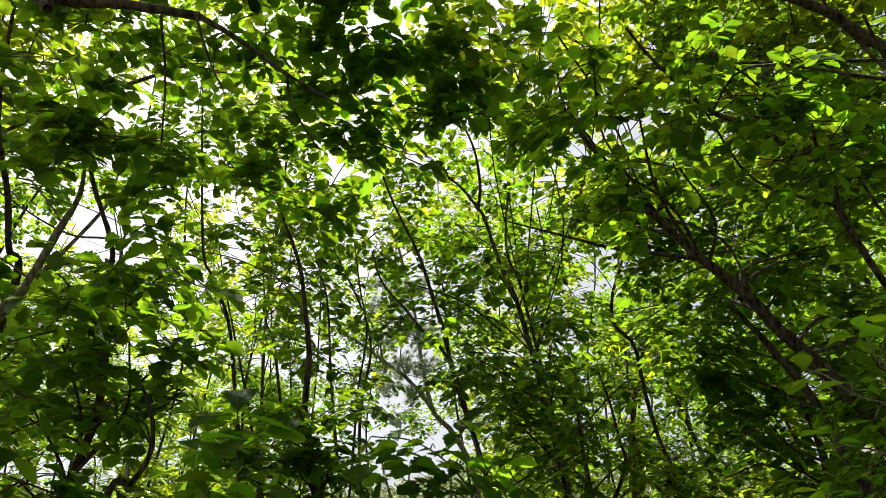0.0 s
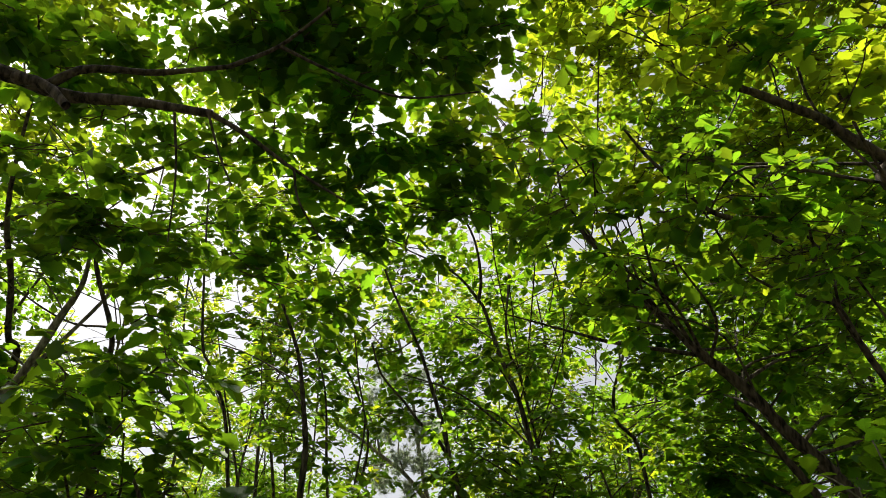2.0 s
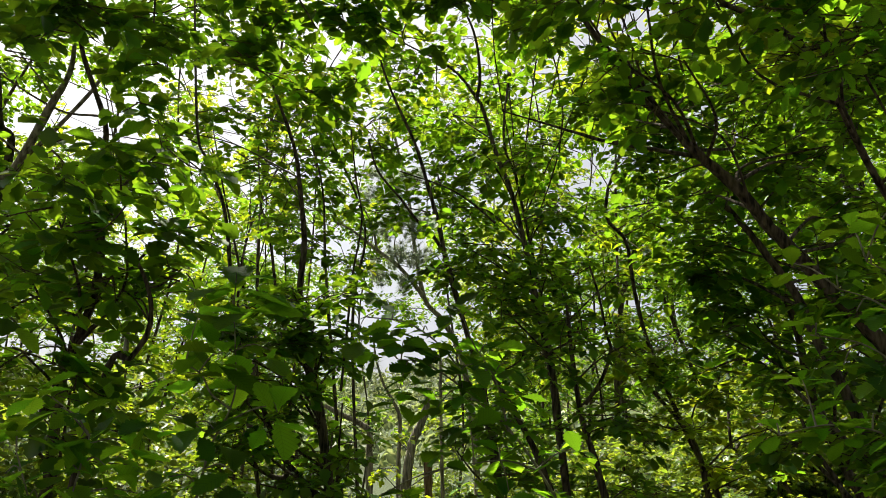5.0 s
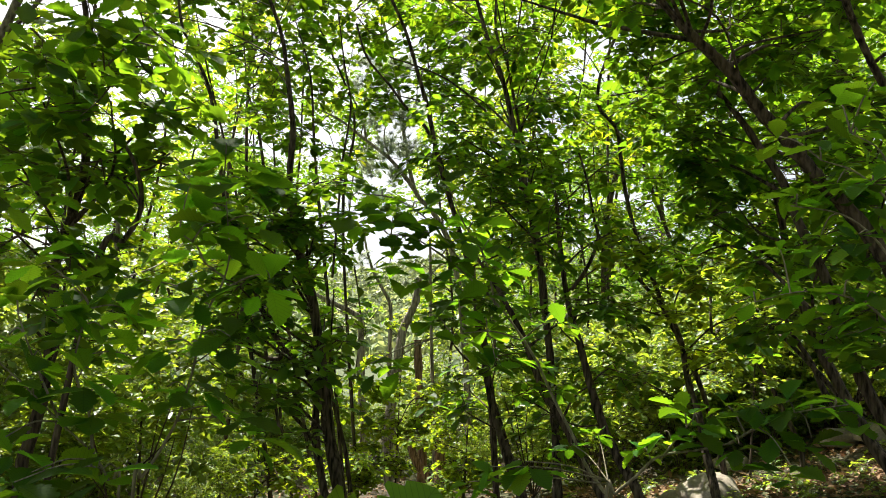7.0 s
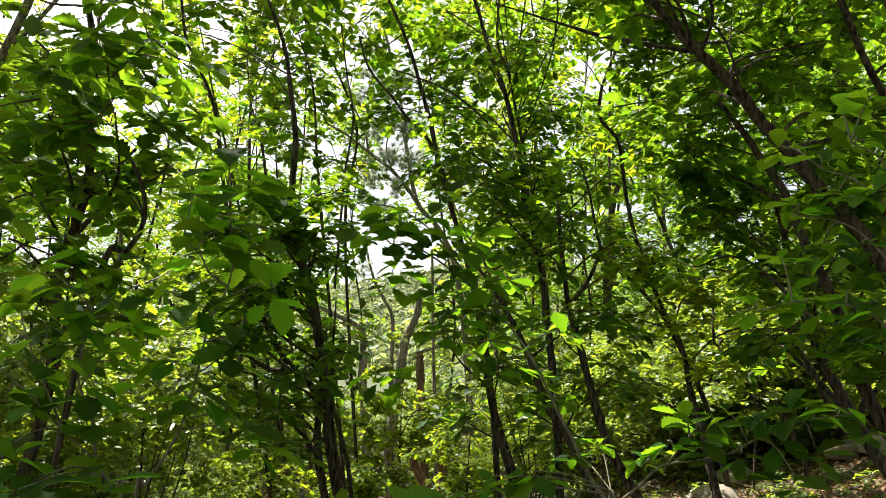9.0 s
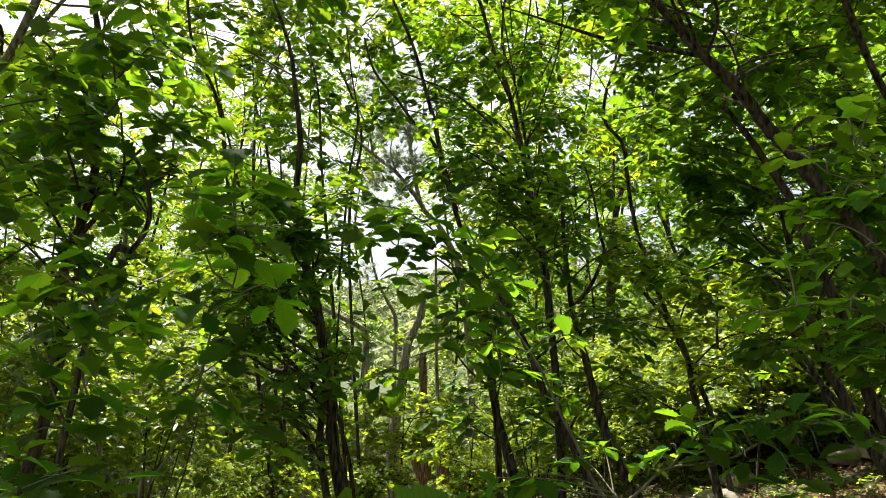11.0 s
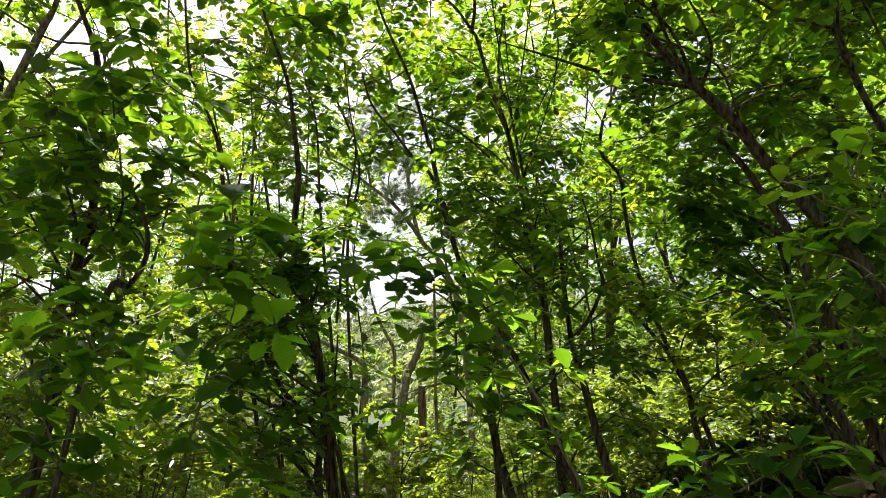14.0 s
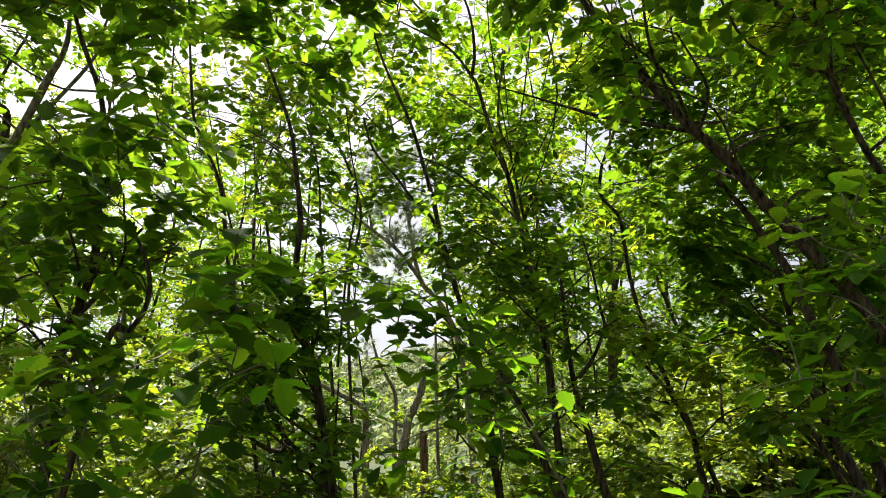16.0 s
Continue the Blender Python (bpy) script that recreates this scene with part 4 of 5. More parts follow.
oak((-0.26, 10.28, 0), [(-0.24, 10.4, 1.28)], 0.014, 0.005,
    [ball((-0.75, 10.27, 1.27), 0.34, 0.9), ball((-0.31, 10.49, 1.2), 0.36, 0.9), ball((0.14, 10.6, 1.21), 0.3, 0.8), ball((-0.87, 10.15, 0.91), 0.32, 0.8), ball((-0.44, 10.27, 0.77), 0.34, 0.9), ball((0, 10.38, 0.77), 0.3, 0.8), ball((0.3, 10.48, 1), 0.25, 0.7), ball((-0.64, 10.58, 1.65), 0.22, 0.5), ball((-0.7, 9.93, 0.51), 0.3, 0.7), ball((-0.43, 10.78, 2.05), 0.16, 0.5)],
    "bushy young oak in full sun", seed=73, level=1, leaf_mat=SUNLIT, leaf=0.092, category="shrub", group="bushes in the sun", gaps=False, tilt=0.5, dense=3.0)
oak((-0.7, 9.45, 0), [(-0.66, 9.51, 0.36)], 0.014, 0.005,
    [ball((-0.78, 9.4, 0.37), 0.32, 0.9), ball((-0.52, 9.5, 0.23), 0.3, 0.9), ball((-0.33, 9.73, 0.41), 0.3, 0.8), ball((-0.88, 9.16, 0.14), 0.3, 0.8)],
    "low bush with small sunlit leaves", seed=74, level=1, leaf_mat=SUNLIT, leaf=0.07, category="shrub", group="bushes in the sun", gaps=False, tilt=0.5, dense=3.0)
oak((-1.67, 8.33, 0), [(-1.66, 8.39, 0.64)], 0.014, 0.005,
    [ball((-1.77, 8.37, 0.64), 0.3, 0.9), ball((-1.51, 8.3, 0.48), 0.32, 0.9), ball((-1.82, 8.13, 0.39), 0.32, 0.9), ball((-1.34, 8.41, 0.3), 0.3, 0.9), ball((-1.21, 8.65, 0.45), 0.25, 0.7), ball((-2.02, 8.42, 0.63), 0.25, 0.7)],
    "low bush with small sunlit leaves", seed=75, level=1, leaf_mat=SUNLIT, leaf=0.07, category="shrub", group="bushes in the sun", gaps=False, tilt=0.5, dense=1.7)
oak((0.52, 8.68, 0), [(0.57, 8.76, 0.9)], 0.014, 0.005,
    [ball((0.45, 8.97, 0.88), 0.3, 0.8), ball((0.58, 8.73, 0.54), 0.3, 0.9), ball((0.39, 8.71, 0.3), 0.3, 0.9), ball((0.75, 8.59, 0.32), 0.26, 0.8), ball((0.21, 9.36, 0.65), 0.28, 0.8)],
    "low bush with small sunlit leaves", seed=76, level=1, leaf_mat=SUNLIT, leaf=0.07, category="shrub", group="bushes in the sun", gaps=False, tilt=0.5, dense=3.0)
oak((-2.67, 7.86, 0), [(-2.79, 7.9, 2.12)], 0.014, 0.005,
    [ball((-3.02, 8.03, 2.13), 0.32, 0.8), ball((-3.3, 8.12, 2.25), 0.26, 0.7), ball((-2.83, 7.9, 1.89), 0.32, 0.8), ball((-2.5, 7.81, 1.67), 0.28, 0.7), ball((-2.62, 7.76, 1.22), 0.32, 0.7), ball((-2.23, 7.66, 0.91), 0.3, 0.7)],
    "slim bush with yellow-green sunlit leaves", seed=77, level=1, leaf_mat=SUNLIT, leaf=0.11, category="shrub", group="bushes in the sun", gaps=False, tilt=0.5, dense=1.7)
oak((1.96, 8.48, 0), [(2.05, 8.55, 1.81)], 0.014, 0.005,
    [ball((2.11, 8.54, 1.81), 0.4, 0.8), ball((2.4, 8.47, 1.57), 0.4, 0.8), ball((2.23, 8.3, 1.15), 0.36, 0.8), ball((2.44, 8.02, 1), 0.3, 0.7), ball((1.92, 8.27, 0.97), 0.3, 0.7), ball((2.62, 8.19, 1.34), 0.3, 0.7)],
    "leafy green bush below the slope", seed=78, level=1, leaf_mat=SHRUB, leaf=0.085, category="shrub", group="bushes in the sun", gaps=False, tilt=0.5, dense=1.7)
oak((3.49, 8.21, 0), [(3.63, 8.23, 1.96)], 0.014, 0.005,
    [ball((3.44, 8.52, 1.97), 0.4, 0.8), ball((3.71, 8.42, 1.85), 0.36, 0.8), ball((3.23, 8.19, 1.47), 0.36, 0.8), ball((4.06, 8.47, 1.98), 0.36, 0.8), ball((3.54, 8.06, 1.42), 0.3, 0.7)],
    "leafy green bush on the slope", seed=79, level=1, leaf_mat=SHRUB, leaf=0.08, category="shrub", group="bushes in the sun", gaps=False, tilt=0.5, dense=1.7)


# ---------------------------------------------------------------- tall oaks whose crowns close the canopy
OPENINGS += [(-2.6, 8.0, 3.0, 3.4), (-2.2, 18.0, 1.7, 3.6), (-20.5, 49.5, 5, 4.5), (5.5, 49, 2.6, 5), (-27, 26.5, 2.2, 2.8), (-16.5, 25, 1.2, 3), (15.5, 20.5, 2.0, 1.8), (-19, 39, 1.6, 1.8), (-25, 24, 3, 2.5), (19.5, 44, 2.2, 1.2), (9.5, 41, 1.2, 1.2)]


def tall_oaks():
    rng = np.random.default_rng(8)
    spots = [(-3.2, 8.2, 11), (1.3, 9.0, 11.5), (4.3, 7.6, 11), (-6.8, 9.5, 11), (6.9, 9.0, 11.5), (-5.4, 6.3, 10), (2.9, 12, 12), (-9.2, 12.5, 12),
             (9.5, 12, 12), (-4.6, 13, 12), (5.8, 13, 12.5), (-1.5, 6.4, 10.5), (-2.5, 15, 11), (0.4, 16, 11.5), (-3.6, 16.5, 11.5), (-5.0, 11.0, 12), (-2.6, 10.5, 11.5),
             (-5.6, 16.5, 11.5), (-4.4, 19, 12), (2.0, 15, 11.5), (3.6, 17.5, 12), (-1.9, 20, 12), (1.6, 20, 12.5), (-3.3, 13.2, 10.5), (-8.2, 17, 12), (-10.6, 19.5, 12.5), (-7.2, 21.5, 12.5), (3.0, 21, 12)]
    leaning = {0: [(-1.51, 8.36, 0.19), (-1.84, 8.35, 1.82), (-2.13, 8.05, 3.3), (-2.24, 7.7, 4.24), (-2.4, 7.44, 4.68), (-2.48, 7.17, 5.09)], 1: [(1.51, 8.38, 0.25), (1.41, 8.52, 2.17), (1.27, 8.46, 3.18), (1.09, 8.33, 4.05), (0.9, 8.14, 4.84), (0.73, 7.88, 5.58)], 2: [(3.04, 7.65, 0.44), (2.83, 7.7, 1.36), (2.48, 7.69, 2.13), (2.11, 7.57, 3.03), (1.91, 7.3, 3.83), (1.77, 6.91, 4.66)], 10: [(4.15, 8.41, 0.77), (3.96, 8.53, 1.3), (3.84, 8.58, 1.6), (3.68, 8.64, 1.92), (3.52, 8.69, 2.17), (3.34, 8.7, 2.75)]}
    for k, (x, y, h) in enumerate(spots):
        g = float(gz(x, y))
        low = 0.68 if y < 7 else 0.25 if y > 13 else 0.42
        line = [(x + rng.normal(0, .25), y + rng.normal(0, .25), g + h * f) for f in (0.25, 0.5, 0.75, 0.98)]
        # Nearest crowns are added high up to shade the bough; their feet stand aside.
        if y < 7:
            x2 = x + (1.6 if x > 0 else -1.6)
            line[0] = (x2 * 1.6, y - 1.5, g + h * 0.25)
            line[1] = (x2 * 1.3, y - 0.8, g + h * 0.5)
            foot = (x2 * 1.7, y - 2.0, 0)
        else:
            foot = (x, y, 0)
        if k in leaning:
            line, foot = leaning[k] + [(x, y, g + h * 0.8)], leaning[k][0]
        blobs = []
        for i in range(13 if y < 7 else 24 if y > 13 else 17):
            a, rr = rng.uniform(0, 2 * np.pi), rng.uniform(0.2, 2.0)
            blobs.append(ball((x + rr * np.cos(a), y + rr * np.sin(a), g + h * rng.uniform(low, 1.02)), rng.uniform(0.55, 0.95), 0.82, 0.7))
        if k == 1:
            blobs += [ball((0.39, 4.88, 6.05), 0.45, 0.9), ball((0.54, 5.11, 5.76), 0.45, 0.9), ball((0.2, 4.76, 6.19), 0.3, 0.8), ball((0.99, 4.4, 6.71), 0.5, 0.9), ball((1.25, 4.46, 6.32), 0.45, 0.9), ball((0.83, 4.72, 6.44), 0.4, 0.9), ball((1.24, 6.51, 8.15), 0.5, 0.9), ball((1.47, 6.16, 8.43), 0.5, 0.9), ball((2.48, 6.22, 7.63), 0.5, 0.9), ball((1.16, 7.11, 7.81), 0.45, 0.8), ball((1.5, 8.4, 8.1), 0.8, 0.9)]
        if k == 5:
            blobs += [ball((-3.75, 5.69, 6.7), 0.6, 0.8), ball((-3.1, 5.43, 7.38), 0.6, 0.7), ball((-3.86, 5.13, 7.19), 0.6, 0.7)]
        # Unseen leaf mass up the sun's line, added to shade the broad shoot.
        if k == 5:
            blobs.append(ball((-3.8, 5.8, 11.6), 1.0, 2.4))
        if k == 2:
            blobs += [ball((2.35, 5.95, 7.22), 0.55, 0.8), ball((2.4, 6.58, 6.44), 0.5, 0.7), ball((0.76, 6.42, 7.88), 0.35, 0.6), ball((1.96, 5.78, 7.53), 0.5, 0.9), ball((2.52, 5.38, 6.98), 0.5, 0.9), ball((1.99, 6.18, 7.1), 0.5, 0.8)]
        if k == 16:
            blobs += [ball((-1.34, 8.37, 6.16), 0.5, 0.9), ball((-1.4, 9.42, 6.08), 0.5, 0.6), ball((-0.43, 7.64, 7.28), 0.5, 0.8), ball((-0.43, 8.01, 6.75), 0.45, 0.7)]
        if k == 13:
            blobs += [ball((0.64, 11.43, 7.83), 0.6, 0.5), ball((1.86, 11.33, 7.77), 0.6, 0.5)]
        # Extra high mass, added to throw shade on the young oaks at right.
        if k == 11:
            blobs.append(ball((-1.5, 6.3, 9.4), 1.0, 1.2))
        oak(foot, line, 0.028, 0.01, blobs, "tall slim oak with dark bark and high crown", seed=300 + k, level=2, leaf=0.13, sides=10, gaps=True, dense=0.95 if y > 7 else 1.25, leaf_mat=SUNLIT if k in (1, 3, 5, 6, 8, 15, 16, 17, 19, 22, 23, 24) else OAK, group="tall oaks of the canopy")


tall_oaks()


# ---------------------------------------------------------------- pine in the gap
def pine():
    """Pines by the gap: one with grey needles and pale limbs, and the bare, broken trunks beside it."""
    rng = np.random.default_rng(14)
    line = [(0.88, 12.63, -0.41), (0.8, 12.77, 1.17), (0.68, 12.75, 2.46), (0.48, 12.64, 3.48), (0.16, 12.54, 4.07), (-0.16, 12.46, 4.43), (-0.36, 12.22, 5.28), (-0.47, 11.99, 5.97), (-0.75, 11.59, 7.01)]
    foot = np.array(line[0])
    foot[2] = float(gz(foot[0], foot[1])) - 0.05
    root = thing("pine_tree", tuple(foot), "crooked pine with pale limbs and grey-green needles", "tree")
    v, f = tube(spline([foot] + line, 6), 0.07, 0.02, 12, 0.1, rng)
    part("trunk", v - foot, f, PALE, root, "pale flaking bark")
    arms = [
        ([(-0.16, 12.26, 4.39), (-0.3, 12.22, 4.56), (-0.58, 12.13, 4.86), (-0.96, 12.03, 5.12), (-1.19, 11.96, 5.28), (-1.41, 11.89, 5.42), (-1.77, 11.79, 5.56)], 0.045, 0.014),
        ([(-0.96, 12.03, 5.12), (-1.05, 11.91, 5.49), (-1.26, 11.74, 5.89), (-1.37, 11.55, 6.33)], 0.02, 0.008),
        ([(-0.58, 12.13, 4.86), (-0.68, 12.02, 5.21), (-0.6, 11.89, 5.64), (-0.7, 11.73, 6.05)], 0.014, 0.006),
        ([(-0.39, 12.03, 5.22), (-0.19, 11.89, 5.66), (-0.16, 11.74, 6.08)], 0.014, 0.006),
    ]
    for a, r0, r1 in arms:
        v, f = tube(spline(a, 5), r0, r1, 7, 0.08, rng)
        part("limb", v - foot, f, PALE, root)
    tufts = []
    for c, r, n in [((-0.7, 11.73, 6.05), 0.32, 60), ((-0.39, 11.67, 6.23), 0.28, 45), ((-0.51, 11.9, 5.6), 0.36, 80), ((-0.83, 11.92, 5.5), 0.25, 40), ((-0.24, 11.94, 5.53), 0.25, 40), ((-0.59, 12.07, 5.08), 0.3, 55), ((-0.27, 12.1, 5.0), 0.25, 35), ((-0.9, 12.14, 4.76), 0.28, 40), ((-0.49, 12.2, 4.6), 0.22, 30), ((-0.98, 11.62, 6.28), 0.25, 30), ((-1.06, 11.74, 5.95), 0.2, 20), ((-5.42, 11.0, 4.38), 0.35, 40), ((-5.58, 10.84, 4.67), 0.3, 30), ((-1.0, 12.44, 3.22), 0.22, 14)]:
        d = unit(rng.normal(size=(n, 3))) * rng.uniform(0.2, 1, (n, 1)) * [r, r, r * 0.9]
        tufts.append(np.asarray(c) + d)
    c = np.vstack(tufts)
    m = 30
    along = unit(np.repeat(unit(rng.normal(size=(len(c), 3)) + [0, 0, 0.3]), m, 0) + rng.normal(0, 0.6, (len(c) * m, 3)))
    base = np.repeat(c, m, 0)
    side = unit(np.cross(along, rng.normal(size=along.shape))) * 0.005
    tip = base + along * rng.uniform(0.09, 0.16, (len(base), 1))
    v = np.stack([base - side, base + side, tip], 1).reshape(-1, 3)
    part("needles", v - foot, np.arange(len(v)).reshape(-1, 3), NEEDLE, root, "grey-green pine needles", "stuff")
    snags = [
        ([(-0.8, 12.75, -0.29), (-0.92, 12.86, 1.12), (-0.97, 12.86, 1.95), (-0.99, 12.84, 2.28), (-1.16, 12.82, 2.41), (-1.46, 12.77, 2.54), (-1.74, 12.73, 2.67)], 0.07, 0.03, PALE, "bare broken trunk with a bent pale limb"),
        ([(-0.28, 12.55, -0.42), (-0.33, 12.64, 0.26), (-0.44, 12.67, 0.74), (-0.49, 12.69, 1.68), (-0.5, 12.65, 2.47), (-0.64, 12.62, 2.78), (-0.8, 12.58, 3.06), (-0.92, 12.52, 3.42), (-0.97, 12.47, 3.69)], 0.05, 0.014, PALE, "slim bare trunk with pale bark"),
        ([(-0.44, 12.36, 0.63), (-0.29, 12.39, 2), (-0.19, 12.37, 2.3), (-0.08, 12.35, 2.59), (-0.05, 12.32, 2.95)], 0.085, 0.05, PALE, "leaning pale trunk with peeling bark"),
        ([(0.08, 12.14, 0.31), (0.01, 12.2, 1.16), (-0.02, 12.2, 1.69), (-0.04, 12.19, 1.95)], 0.07, 0.05, PINE, "broken stump with reddish flaking bark"),
        ([(0.29, 12.84, 0.25), (0.19, 12.89, 2.08), (0.15, 12.81, 3.02), (0.12, 12.72, 3.67)], 0.04, 0.02, PALE, "slim bare trunk with pale bark"),
        ([(0.32, 11.64, -0.43), (0.17, 11.69, -0.08), (-0.03, 11.73, 0.23), (-0.12, 11.76, 0.51)], 0.075, 0.05, PINE, "low leaning trunk with brown bark"),
        ([(0.29, 11.44, -0.4), (0.36, 11.5, -0.01), (0.32, 11.55, 0.46), (0.25, 11.59, 0.94)], 0.09, 0.06, PINE, "pine trunk with reddish flaking bark"),
    ]
    for way, r0, r1, bark, words in snags:
        base = np.array(way[0])
        base[2] = float(gz(base[0], base[1])) - 0.05
        snag = thing("dead_pine", tuple(base), words, "tree", "bare trunks in the gap")
        v, f = tube(spline([base] + way, 5), r0, r1, 10, 0.12, rng)
        part("trunk", v - base, f, bark, snag)


pine()


# ---------------------------------------------------------------- young plants close by, leaf by leaf
def sapling(stems, clusters, label, leaf=0.15, seed=1, group="young oaks", count=6, mat=None, droop=0.1, tilt=0.2):
    """A young plant: thin stems, and twigs that end in level fans of leaves; every leaf is a piece of its own."""
    rng = np.random.default_rng(seed)
    first = np.array(stems[0][0][0], float)
    first[2] = float(gz(first[0], first[1])) - 0.02
    root = thing("oak_sapling", tuple(first), label, "sapling", group)
    ways = []
    for i, (line, r0, r1) in enumerate(stems):
        path = spline(([first] if i == 0 else []) + [np.array(p, float) for p in line], 8)
        v, f = tube(path, r0, r1, 7, 0.05, rng)
        part("stem", v - first, f, mat or STEM, root)
        ways.append(path)
    ways = np.vstack(ways)
    for tip, k in clusters:
        tip = np.array(tip, float)
        gap = np.linalg.norm(ways - tip, axis=1) + 0.6 * np.maximum(ways[:, 2] - tip[2], 0)
        p = ways[int(gap.argmin())]
        v, f = tube(spline([p, (p + tip) / 2 + [0, 0, 0.02], tip], 3), 0.0032, 0.0018, 4)
        twig = part("twig", v - first, f, mat or STEM, root)
        out = unit(tip - p + 1e-6) * [1, 1, 0.3]
        b, al, nm, sz = rosettes(rng, tip[None], out[None], count, leaf * k, droop, 1.0, tilt)
        for q in range(len(b)):
            leaf_object(twig, first, b[q], al[q], nm[q], sz[q], int(rng.integers(0, 4)))
    return root


sapling([([(-0.84, 2.43, 1.1), (-0.82, 2.44, 1.16), (-0.78, 2.47, 1.24), (-0.74, 2.49, 1.34), (-0.71, 2.5, 1.48), (-0.68, 2.5, 1.66), (-0.64, 2.51, 1.76), (-0.62, 2.5, 1.85), (-0.63, 2.48, 1.98), (-0.64, 2.45, 2.1)], 0.006, 0.002), ([(-0.64, 2.51, 1.74), (-0.55, 2.47, 1.78), (-0.49, 2.43, 1.79)], 0.004, 0.002), ([(-0.63, 2.51, 1.78), (-0.68, 2.45, 1.82), (-0.7, 2.4, 1.87), (-0.74, 2.35, 1.9)], 0.004, 0.002)],
        [((-0.61, 2.33, 2.18), 1.1), ((-0.69, 2.52, 2.18), 1), ((-0.57, 2.36, 2.08), 1.1), ((-0.71, 2.33, 2.05), 0.9), ((-0.79, 2.53, 2.01), 1), ((-0.64, 2.38, 1.94), 1), ((-0.52, 2.5, 1.97), 0.9), ((-0.77, 2.35, 1.88), 0.9), ((-0.47, 2.44, 1.77), 0.9), ((-0.61, 2.6, 1.88), 0.9), ((-0.7, 2.39, 1.73), 0.9), ((-0.58, 2.43, 1.59), 0.9), ((-0.79, 2.47, 1.57), 0.9), ((-0.52, 2.34, 1.36), 1.1), ((-0.47, 2.45, 1.32), 1), ((-0.65, 2.41, 1.43), 0.8), ((-0.78, 2.48, 1.43), 0.8), ((-0.86, 2.44, 1.76), 0.9)],
        "young oak with thin stem and large dark leaves", 0.14, 71, tilt=0.32)
sapling([([(-0.84, 2.32, 1.1), (-0.87, 2.32, 1.16), (-0.92, 2.31, 1.24), (-1.01, 2.28, 1.33), (-1.1, 2.24, 1.43), (-1.17, 2.21, 1.5), (-1.22, 2.18, 1.56)], 0.005, 0.0015), ([(-0.92, 2.31, 1.24), (-0.95, 2.33, 1.35), (-1.01, 2.34, 1.48), (-1.01, 2.36, 1.59), (-1.01, 2.39, 1.68)], 0.005, 0.002), ([(-1.01, 2.28, 1.33), (-1.09, 2.25, 1.51), (-1.13, 2.22, 1.63)], 0.004, 0.002)],
        [((-0.97, 2.06, 1.22), 1.1), ((-0.9, 2.09, 1.2), 1.2), ((-0.86, 2.22, 1.2), 1.1), ((-0.96, 1.96, 1.21), 1.1), ((-0.95, 2.31, 1.48), 1), ((-1.07, 2.26, 1.51), 1), ((-1.15, 2.22, 1.57), 1), ((-1.19, 2.3, 1.7), 1), ((-1.09, 2.35, 1.76), 0.9), ((-1.03, 2.38, 1.68), 1), ((-0.96, 2.41, 1.6), 1), ((-0.92, 2.53, 1.66), 0.9), ((-1.04, 2.16, 1.41), 0.9), ((-0.93, 2.31, 1.36), 0.9), ((-0.92, 2.43, 1.43), 0.9), ((-0.9, 2.54, 1.52), 0.9), ((-1.15, 2.22, 1.43), 0.9), ((-1.06, 2.37, 1.58), 0.9), ((-1.2, 2.39, 1.82), 0.9), ((-1.08, 2.13, 1.3), 1)],
        "young oak with arching stem and broad level leaves", 0.12, 72)
sapling([([(0.79, 3.17, 0.99), (0.76, 3.16, 1.04), (0.69, 3.17, 1.14), (0.63, 3.18, 1.27), (0.57, 3.18, 1.38), (0.48, 3.17, 1.56), (0.37, 3.16, 1.72), (0.27, 3.15, 1.83), (0.17, 3.12, 1.94), (0.03, 3.08, 2.1), (-0.11, 3.04, 2.18), (-0.25, 3.01, 2.19)], 0.009, 0.0025), ([(0.26, 3.07, 1.82), (0.12, 3.04, 1.93), (-0.02, 2.99, 2.01), (-0.13, 2.95, 2.02)], 0.005, 0.002), ([(0.31, 3.12, 1.77), (0.26, 3.12, 1.97), (0.17, 3.12, 2.11), (0.12, 3.12, 2.23)], 0.005, 0.002), ([(0.42, 3.12, 1.63), (0.29, 3.06, 1.66), (0.13, 3, 1.64)], 0.004, 0.002), ([(0.42, 3.12, 1.63), (0.49, 3.08, 1.69), (0.58, 3.04, 1.72)], 0.004, 0.002)],
        [((-0.28, 2.92, 2.13), 1.1), ((-0.22, 2.94, 2.06), 0.8), ((-0.16, 3.02, 2.19), 1), ((-0.11, 2.94, 2.09), 1), ((-0.02, 3.03, 2.15), 1), ((0.03, 2.95, 2.03), 1), ((0.12, 3.04, 2.11), 1), ((0.16, 2.95, 2.01), 1), ((0.24, 3.13, 2.11), 1), ((0.3, 3.04, 2.03), 1), ((0.07, 3.11, 2.25), 0.9), ((0.19, 3.11, 2.25), 0.9), ((-0.06, 2.96, 2.0), 0.9), ((0.12, 2.97, 1.92), 1), ((0.24, 3.06, 1.91), 1), ((0.36, 3.15, 1.93), 0.9), ((0.03, 2.98, 1.85), 0.9), ((0.15, 2.98, 1.79), 1), ((-0.11, 3.07, 1.95), 1), ((-0.13, 3.07, 1.88), 0.8), ((0.04, 2.99, 1.72), 0.9), ((0.27, 3.08, 1.71), 0.9), ((0.17, 2.99, 1.64), 0.9), ((0.36, 3.06, 1.81), 0.8), ((0.49, 3.06, 1.71), 0.8), ((0.59, 3.04, 1.71), 0.8), ((0.51, 3.16, 1.54), 0.8), ((0.61, 3.24, 1.45), 0.8), ((0.3, 2.99, 1.55), 0.9), ((-0.09, 3.1, 1.54), 0.9), ((-0.18, 3.0, 1.52), 0.8)],
        "leaning young oak with pale stem and layered leaves", 0.12, 73, count=7, tilt=0.36)
